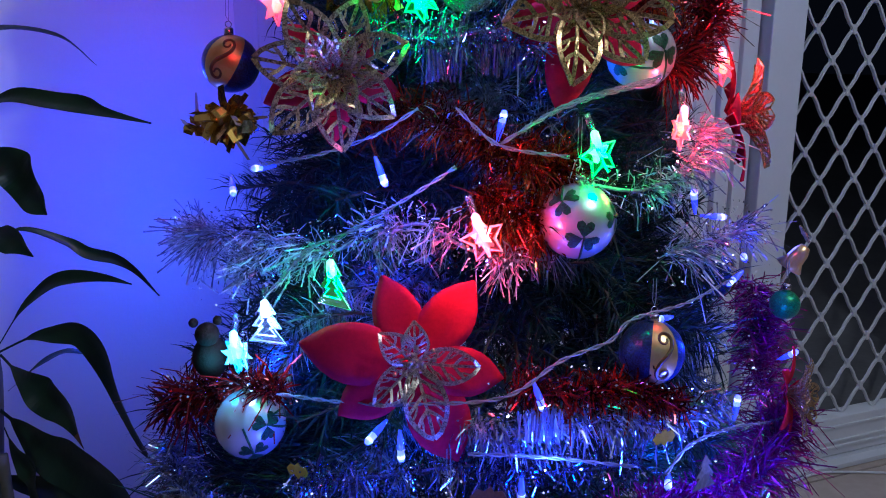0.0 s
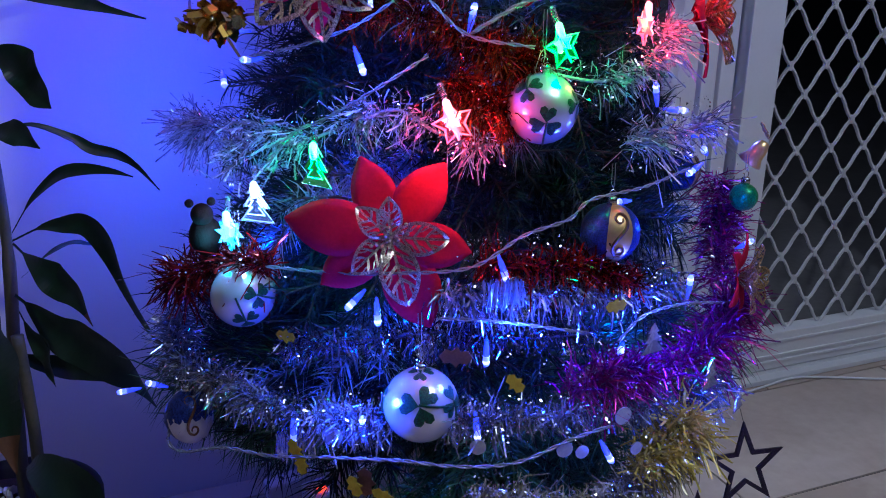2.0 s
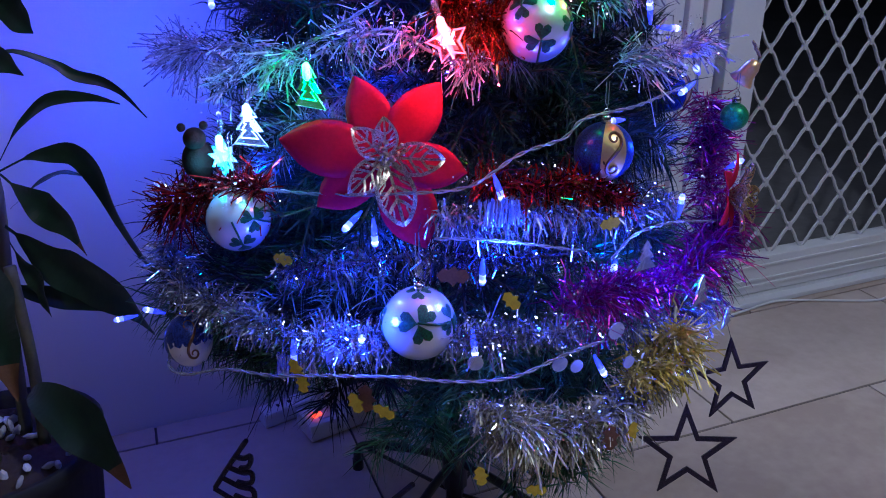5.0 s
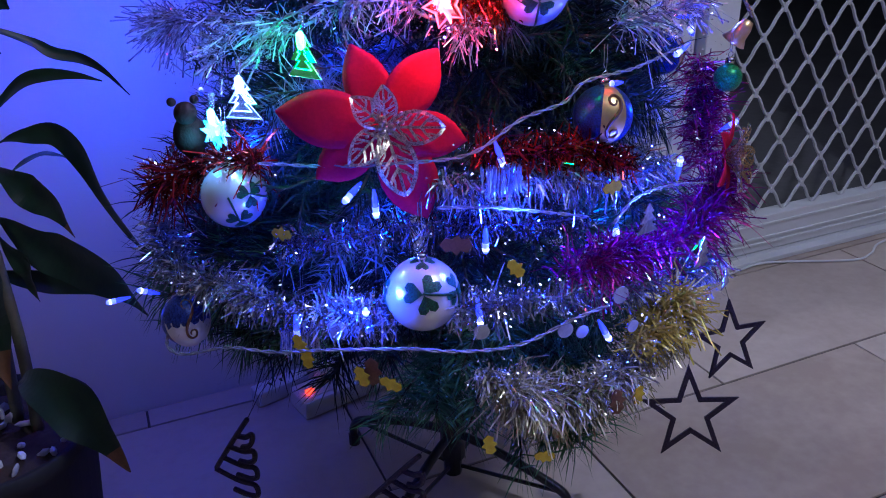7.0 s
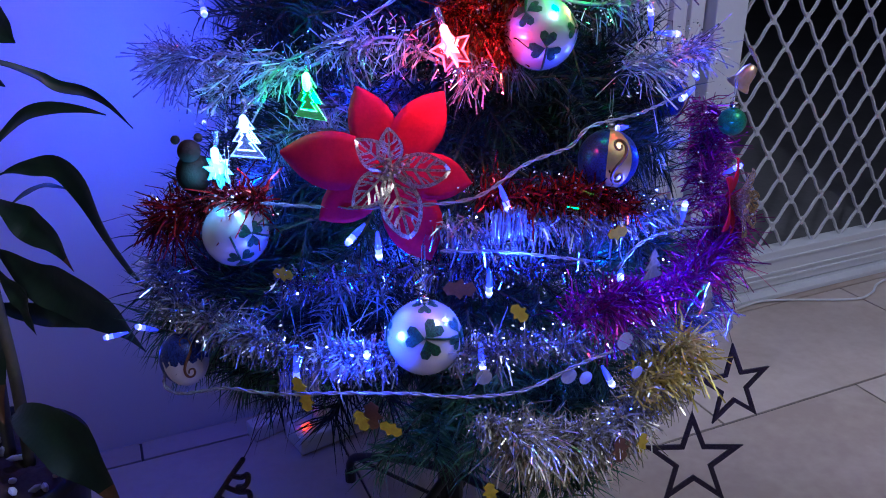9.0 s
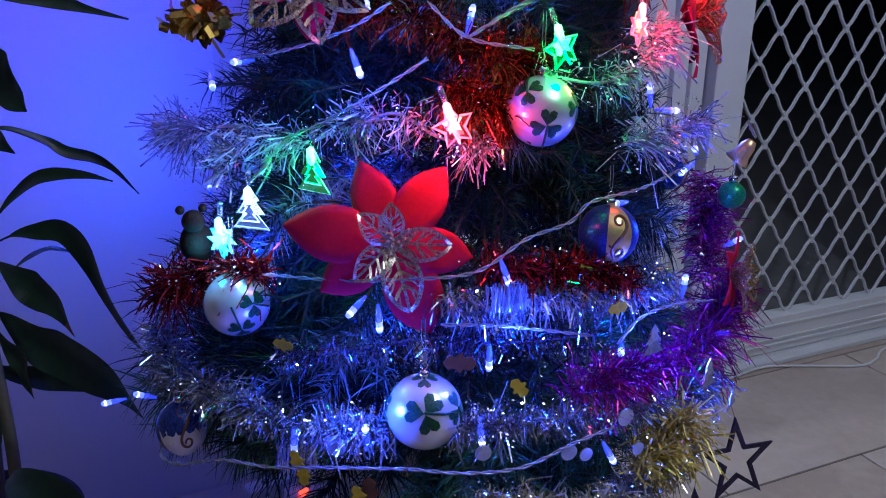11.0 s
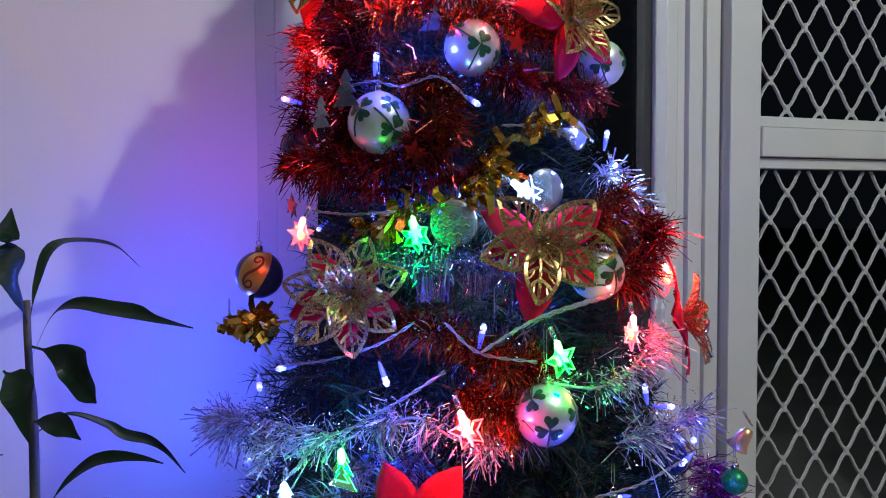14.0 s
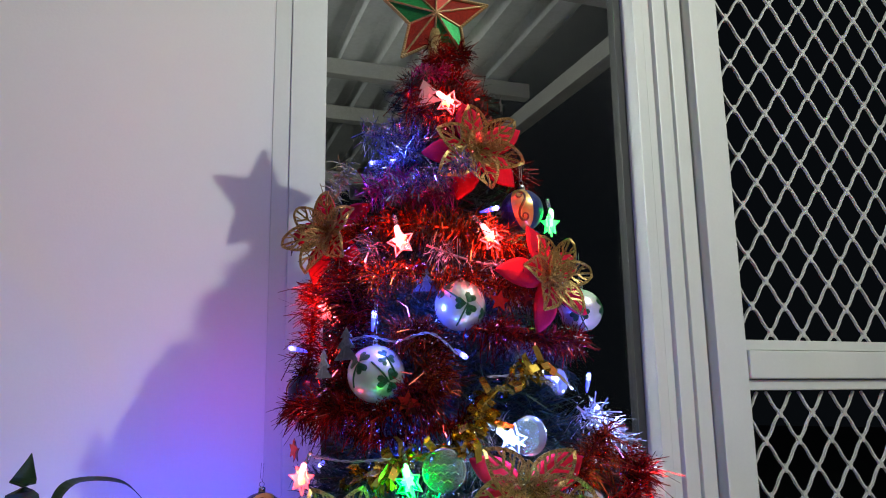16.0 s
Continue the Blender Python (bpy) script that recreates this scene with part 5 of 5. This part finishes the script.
for at, size in (((0.379, 0.448, 0.527), 0.75), ((0.436, 0.440, 0.487), 0.75), ((0.141, 0.702, 1.006), 0.9), ((0.158, 0.665, 1.026), 1.0), ((0.242, 0.644, 1.100), 0.8), ((0.500, 0.472, 0.434), 0.7)):
    token("silver_fir", "small silver foil fir tree token on the tree", at, FIR, SILVER, 0, 0.0008, size)
for at, mat, size in (((0.385, 0.742, 1.366), DARKGLIT, 0.95), ((0.118, 0.800, 1.163), DARKGLIT, 0.8), ((0.124, 0.770, 0.943), REDFOIL, 0.9), ((0.120, 0.752, 0.908), REDFOIL, 0.9), ((0.217, 0.618, 0.957), REDFOIL, 0.8), ((0.237, 0.644, 1.116), REDFOIL, 0.7), ((0.352, 0.610, 1.075), REDFOIL, 0.7)):
    token("foil_star", "small dark foil star token on the tree" if mat is DARKGLIT else "small red foil star token on the tree", at, star_outline(0.015, 0.0065, 5, 80), mat, 15, 0.0008, size)


token("pale_fir", "pale pink translucent fir tree token near the tree top", (0.271, 0.711, 1.357), FIR, MILK, 12, 0.0012, 0.95)
for at in ((0.321, 0.616, 1.075), (0.235, 0.647, 1.113), (0.214, 0.622, 0.963), (0.115, 0.739, 0.912)):
    token("foil_star", "small red foil star token on the tree", at, star_outline(0.013, 0.006, 5, 70), REDSHINE, 10, 0.0008, 1.0)


def greeting_disc(at, r, label, bars):
    out = outward(at)
    ob = thing("disc_ornament", label, "ornament", facing(at, out), "clear discs on the tree")
    part("disc", Shape().lathe([(0.0001, 0.004), (r * 0.6, 0.0034), (r * 0.95, 0.001), (r, -0.001), (r * 0.9, -0.003), (0.0001, -0.005)], 28), CLEARDISC, ob, smooth=True)
    for y, w in bars:
        n = int(w / 0.0035)
        pts = [Vector((-w / 2 + w * k / n, y + (0.0016 if k % 2 else -0.0012), 0.0042)) for k in range(n + 1)]
        part("script_bar", Shape().tube(pts, 0.0006, 4), SILVGLIT, ob)


greeting_disc((0.243, 0.590, 0.892), 0.0235, "smoky clear disc ornament with silver script", ((0.006, 0.022), (-0.002, 0.030), (-0.010, 0.014)))
greeting_disc((0.345, 0.595, 0.925), 0.0225, "smoky clear disc ornament behind a poinsettia", ())
greeting_disc((0.398, 0.622, 0.984), 0.0160, "smoky clear disc ornament on an upper branch", ())

# fringe bunches that catch the light
for at, mat, seed in (((0.087, 0.526, 0.448), BLUEFOIL, 1), ((0.262, 0.574, 0.842), BLUEFOIL, 2), ((0.222, 0.586, 0.838), BLUEFOIL, 3), ((0.255, 0.478, 0.580), SILVER, 4)):
    g = random.Random(seed)
    s = Shape()
    for _ in range(60):
        p = Vector(at) + Vector((g.uniform(-0.016, 0.016), g.uniform(-0.008, 0.008), 0.004))
        q = p + Vector((g.uniform(-0.003, 0.003), g.uniform(-0.003, 0.003), -g.uniform(0.016, 0.026)))
        w = Vector((0.0006, g.uniform(-0.0004, 0.0004), 0))
        s.add([p - w, p + w, q + w, q - w], [(0, 1, 2, 3)])
    tagged(part("foil_fringe", s, mat), "bunch of hanging foil fringe on a branch", "tinsel", kind="stuff")

# bell and small ball on an outer branch
small = thing("bauble", "small green glitter ball on an outer branch beside a bell", "bauble", Matrix.Translation((0.574, 0.578, 0.600)))
part("ball", Shape().ball(0.0145, None, 12, 18), GREENGLIT, small, smooth=True)
hanger(small, 0.0145, 0.03)
bell = thing("bell_ornament", "old gold bell cluster on an outer branch", "ornament", Matrix.Translation((0.592, 0.590, 0.640)))
part("bell", Shape().lathe([(0.0001, 0.018), (0.005, 0.017), (0.008, 0.010), (0.009, 0.0), (0.0135, -0.008), (0.0125, -0.009), (0.007, 0.0), (0.0001, 0.012)], 18), GOLDSATIN, bell, smooth=True, m=pose(0, 0, 0, 20, 25, 0))
part("clapper", Shape().ball(0.004, Matrix.Translation((0.002, -0.003, -0.009)), 6, 10), GOLDGLIT, bell, smooth=True)
part("leaf", Shape().slab(LEAFY, -0.0005, 0.0005, pose(0.008, -0.002, 0.026, 60, 0, 70)), GOLDGLIT, bell)

figure = tagged(part("felt_figure", Shape().ball(0.015, Matrix.Translation((0.038, 0.652, 0.594)), 12, 16, 1.25).ball(0.010, Matrix.Translation((0.036, 0.646, 0.616)), 10, 14).ball(0.004, Matrix.Translation((0.026, 0.646, 0.627)), 6, 8).ball(0.004, Matrix.Translation((0.045, 0.646, 0.627)), 6, 8), BROWN, smooth=True),
                "small brown felt toy hanging on an outer branch", "ornament")


# ---- potted plant ----
def leaf_blade(line, width, tip_dry=0.0, seed=0, twist=0.0):
    """A strap leaf along a line: narrow stalk, wide middle, long tip, folded along its midrib."""
    path = smooth_path(line, 7)
    n = len(path) - 1
    s, dry = Shape(), Shape()
    rows = []
    for i, p in enumerate(path):
        u = i / n
        d = (path[min(i + 1, n)] - path[max(i - 1, 0)]).normalized()
        side = d.cross(Vector((0, 0, 1)))
        side = side.normalized() if side.length > 0.05 else Vector((1, 0, 0))
        side = (Matrix.Rotation(twist + 0.5 * u, 3, d) @ side)
        up = side.cross(d)
        w = width * (0.06 + math.sin(math.pi * max(0.0, (u - 0.12) / 0.88)) ** 0.8 if u > 0.12 else 0.07) * 0.88 * (1.0 if u < 0.6 else 1 - 0.55 * (u - 0.6) / 0.4)
        w = max(w, 0.0012)
        wave = 0.06 * w * math.sin(u * 17 + seed)
        rows.append([p - side * w / 2 + up * (w * 0.16 + wave), p - side * w / 4 + up * w * 0.06, p, p + side * w / 4 + up * w * 0.06, p + side * w / 2 + up * (w * 0.16 - wave)])
    for target, lo, hi in ((s, 0, int(n * (1 - tip_dry))), (dry, int(n * (1 - tip_dry)), n)):
        for i in range(lo, hi):
            a, b = rows[i], rows[i + 1]
            for off, flip in ((0.0, False), (-0.0006, True)):
                vs = [v + Vector((0, 0, off)) for v in a + b]
                target.add(vs, [(k + 5, k + 6, k + 1, k) if flip else (k, k + 1, k + 6, k + 5) for k in range(4)])
    return s, dry


plant = thing("potted_plant", "dark green cane plant with drooping strap leaves in a black pot", "potted plant", Matrix.Translation((0, 0, 0)))
PX, PY = -0.222, 0.86
pot_body = part("pot", Shape().lathe([(0.0001, 0.002), (0.085, 0.002), (0.092, 0.01), (0.112, 0.19), (0.118, 0.192), (0.12, 0.214), (0.114, 0.216), (0.108, 0.205), (0.104, 0.185), (0.0001, 0.18)], 40, Matrix.Translation((PX, PY, 0))), POT, plant, "black plastic pot", True)
soil = Shape()
g = random.Random(3)
for i in range(13):
    for j in range(28):
        q, a = 0.108 * i / 12, math.tau * j / 28
        soil.v.append((PX + q * math.cos(a), PY + q * math.sin(a), 0.192 + g.uniform(-0.004, 0.006)))
for i in range(12):
    for j in range(28):
        a, b = i * 28 + j, i * 28 + (j + 1) % 28
        soil.f.append((a, a + 28, b + 28, b))
part("soil", soil, SOIL, plant, "dark potting soil", True)
chip = Shape().ball(1.0, None, 4, 6).mesh("pebble", PEBBLE)
for k in range(46):
    q, a = 0.095 * math.sqrt(g.random()), g.uniform(0, math.tau)
    part("pebble", chip, None, plant, m=pose(PX + q * math.cos(a), PY + q * math.sin(a), 0.199, g.uniform(0, 90), g.uniform(0, 90), g.uniform(0, 180)) @ Matrix.Diagonal((g.uniform(0.004, 0.014), g.uniform(0.003, 0.009), g.uniform(0.002, 0.004), 1)))
part("cane", Shape().tube(smooth_path([(-0.198, 0.90, 0.19), (-0.19, 0.92, 0.32), (-0.172, 0.93, 0.50), (-0.168, 0.93, 0.62), (-0.171, 0.93, 0.74), (-0.172, 0.935, 0.80)], 8), [0.0075] * 17 + [0.006] * 12 + [0.0045] * 12, 9), CANE, plant, "ringed woody cane", True)
part("cane", Shape().tube(smooth_path([(-0.175, 0.87, 0.19), (-0.170, 0.885, 0.30), (-0.172, 0.90, 0.42)], 8), 0.007, 8), CANE, plant, "thin woody cane", True)
part("cane", Shape().tube(smooth_path([(-0.225, 0.85, 0.19), (-0.235, 0.87, 0.36), (-0.23, 0.9, 0.55), (-0.22, 0.92, 0.70)], 8), 0.005, 8), CANE, plant, "ringed woody cane", True)


def leaf(line, width, dry=0.0, seed=0, twist=0.0):
    s, d = leaf_blade(line, width, dry, seed, twist)
    blade = part("leaf", s, LEAF, plant, "dark green strap leaf", True)
    if d.v:
        part("dry_tip", d, LEAFTIP, blade, "brown dry leaf tip", True)


leaf([(-0.172, 0.950, 0.768), (-0.164, 0.980, 0.820), (-0.142, 1.000, 0.864), (-0.081, 1.050, 0.860), (-0.044, 1.080, 0.827)], 0.020, 0, 1)
leaf([(-0.165, 0.920, 0.737), (-0.140, 0.890, 0.785), (-0.112, 0.860, 0.801), (-0.074, 0.830, 0.797), (-0.045, 0.810, 0.793), (-0.028, 0.790, 0.788), (0.009, 0.770, 0.779)], 0.020, 0, 2, 0.7)
leaf([(-0.169, 0.930, 0.770), (-0.180, 0.905, 0.826), (-0.186, 0.900, 0.870), (-0.180, 0.900, 0.910)], 0.044, 0, 3, 1.4)
leaf([(-0.168, 0.930, 0.745), (-0.135, 0.900, 0.738), (-0.115, 0.885, 0.724), (-0.101, 0.860, 0.699), (-0.093, 0.850, 0.688)], 0.046, 0, 4, 0.9)
leaf([(-0.172, 0.930, 0.655), (-0.146, 0.900, 0.658), (-0.127, 0.880, 0.656), (-0.111, 0.860, 0.645)], 0.030, 0, 5, 0.9)
leaf([(-0.165, 0.930, 0.640), (-0.130, 0.930, 0.660), (-0.087, 0.930, 0.643), (-0.066, 0.925, 0.629), (-0.039, 0.920, 0.621), (-0.019, 0.910, 0.608), (0.003, 0.900, 0.580)], 0.014, 0, 6, 0.8)
leaf([(-0.163, 0.930, 0.536), (-0.140, 0.925, 0.570), (-0.121, 0.920, 0.589), (-0.097, 0.900, 0.608), (-0.072, 0.885, 0.614), (-0.045, 0.870, 0.613), (-0.023, 0.860, 0.607)], 0.016, 0, 7, 0.9)
leaf([(-0.165, 0.935, 0.525), (-0.133, 0.930, 0.539), (-0.107, 0.915, 0.544), (-0.080, 0.900, 0.545), (-0.060, 0.875, 0.526), (-0.044, 0.840, 0.484), (-0.029, 0.800, 0.459), (-0.013, 0.760, 0.442)], 0.030, 0, 8, 1.1)
leaf([(-0.162, 0.930, 0.480), (-0.130, 0.930, 0.505), (-0.107, 0.950, 0.510), (-0.087, 0.960, 0.504), (-0.068, 0.970, 0.489)], 0.010, 0, 9)
leaf([(-0.164, 0.930, 0.523), (-0.136, 0.880, 0.509), (-0.115, 0.860, 0.496), (-0.094, 0.830, 0.485), (-0.080, 0.795, 0.462)], 0.040, 0.08, 10, 0.9)
leaf([(-0.180, 0.930, 0.470), (-0.152, 0.910, 0.446), (-0.123, 0.880, 0.424), (-0.095, 0.850, 0.418), (-0.065, 0.810, 0.409), (-0.041, 0.780, 0.394), (-0.025, 0.750, 0.377)], 0.056, 0, 11, 1.0)
leaf([(-0.180, 0.910, 0.400), (-0.163, 0.900, 0.387), (-0.132, 0.890, 0.378), (-0.100, 0.880, 0.367), (-0.079, 0.870, 0.358)], 0.026, 0, 21, 0.9)
leaf([(-0.187, 0.900, 0.446), (-0.177, 0.820, 0.416), (-0.175, 0.780, 0.374), (-0.171, 0.760, 0.321)], 0.060, 0.22, 12, 0.3)
leaf([(-0.185, 0.880, 0.255), (-0.167, 0.840, 0.281), (-0.138, 0.800, 0.277), (-0.113, 0.770, 0.262), (-0.092, 0.740, 0.239), (-0.076, 0.720, 0.206)], 0.062, 0.12, 13, 0.6)
leaf([(-0.198, 0.930, 0.718), (-0.177, 0.900, 0.700), (-0.162, 0.850, 0.648)], 0.044, 0, 15, 0.5)
leaf([(-0.171, 0.930, 0.440), (-0.157, 0.900, 0.419), (-0.143, 0.880, 0.405), (-0.139, 0.870, 0.383), (-0.135, 0.860, 0.366)], 0.026, 0, 16, 0.9)
leaf([(-0.20, 0.92, 0.62), (-0.21, 0.84, 0.64), (-0.19, 0.78, 0.60), (-0.185, 0.75, 0.55)], 0.038, 0, 17, 0.5)
leaf([(-0.18, 0.92, 0.56), (-0.19, 0.84, 0.56), (-0.175, 0.78, 0.52), (-0.165, 0.75, 0.46)], 0.040, 0, 18, 0.4)
leaf([(-0.22, 0.90, 0.50), (-0.26, 0.84, 0.52), (-0.29, 0.78, 0.48)], 0.05, 0, 19, 0.4)
leaf([(-0.21, 0.91, 0.68), (-0.26, 0.86, 0.72), (-0.31, 0.82, 0.68)], 0.04, 0, 20, 0.4)


# ---- power board and cables on the floor ----
power = thing("power_board", "white power board with a red glowing switch on the floor", "power board", pose(0.246, 1.040, 0, 0, 0, 12))
part("case", Shape().box((-0.075, -0.030, 0.002), (0.075, 0.030, 0.034), bevel=0.005), WHITEPL, power)
for k in range(3):
    x = -0.035 + 0.045 * k
    outlet = part("outlet", Shape().box((x - 0.018, -0.020, 0.0335), (x + 0.018, 0.020, 0.036), bevel=0.001), WHITEPL, power)
    for dx, a in ((-0.006, 25), (0.006, -25)):
        part("slot", Shape().box((-0.001, -0.004, 0.0355), (0.001, 0.004, 0.0366), pose(x + dx, 0.004, 0, 0, 0, a)), GREYSLOT, outlet)
part("switch", Shape().box((-0.060, -0.011, 0.0335), (-0.046, -0.001, 0.040), bevel=0.001), NEON, power, "red glowing neon switch")
plug = part("plug", Shape().box((-0.030, 0.0, 0.0362), (0.008, 0.026, 0.062), bevel=0.004), WHITEPL, power, "white plug pack")
part("cord", Shape().tube(smooth_path([(-0.03, 0.01, 0.064), (-0.03, 0.03, 0.085), (-0.01, 0.06, 0.10), (0.03, 0.03, 0.20)], 6), 0.002, 6), WHITEPL, plug, smooth=True)
adapter = thing("power_adapter", "white plug adapter lying on the floor beside the wall", "adapter", pose(0.160, 1.09, 0, 0, 0, 14))
part("body", Shape().box((-0.048, -0.016, 0.001), (0.048, 0.016, 0.028), bevel=0.004), WHITEPL, adapter)
part("slot", Shape().box((-0.020, -0.004, 0.0275), (-0.016, 0.004, 0.0288)).box((0.0, -0.004, 0.0275), (0.004, 0.004, 0.0288)), GREYSLOT, adapter)

lead = part("floor_cable", Shape().tube(smooth_path([(1.045, 1.085, 0.004), (1.153, 1.100, 0.004), (1.235, 1.106, 0.006), (1.308, 1.087, 0.004), (1.436, 1.033, 0.004), (1.50, 1.04, 0.004), (1.59, 1.075, 0.004), (1.9, 1.09, 0.004)], 8), 0.0026, 7), WHITEPL, smooth=True)
tagged(lead, "thin white cable lying on the tiled floor beside the door", "cable")


# ---- floor tiles ----
floor = structure("floor", "stone-look floor tiles in a half-bond with dark joints", "floor")
part("grout_bed", Shape().box((-2.1, -4.6, -0.12), (4.3, WY + 0.119, -0.0035)), GROUT, floor)
TW, TD, GAP = 0.607, 0.3035, 0.0022
cuts = {}
for row in range(-17, 3):
    for col in range(-5, 7):
        x = 0.551 + TW * col + (TW / 2 if row % 2 else 0.0)
        y = 0.486 + TD * row
        x0, x1, y0, y1 = max(x + GAP, -2.0), min(x + TW - GAP, 4.2), max(y + GAP, -4.5), min(y + TD - GAP, WY - 0.002)
        if x1 - x0 < 0.02 or y1 - y0 < 0.02:
            continue
        key = (round(x1 - x0, 3), round(y1 - y0, 3))
        if key not in cuts:
            cuts[key] = Shape().box((0, 0, -0.03), (key[0], key[1], 0.0), bevel=0.0012).mesh("tile", TILE)
        part("tile", cuts[key], None, floor, m=Matrix.Translation((x0, y0, 0)))
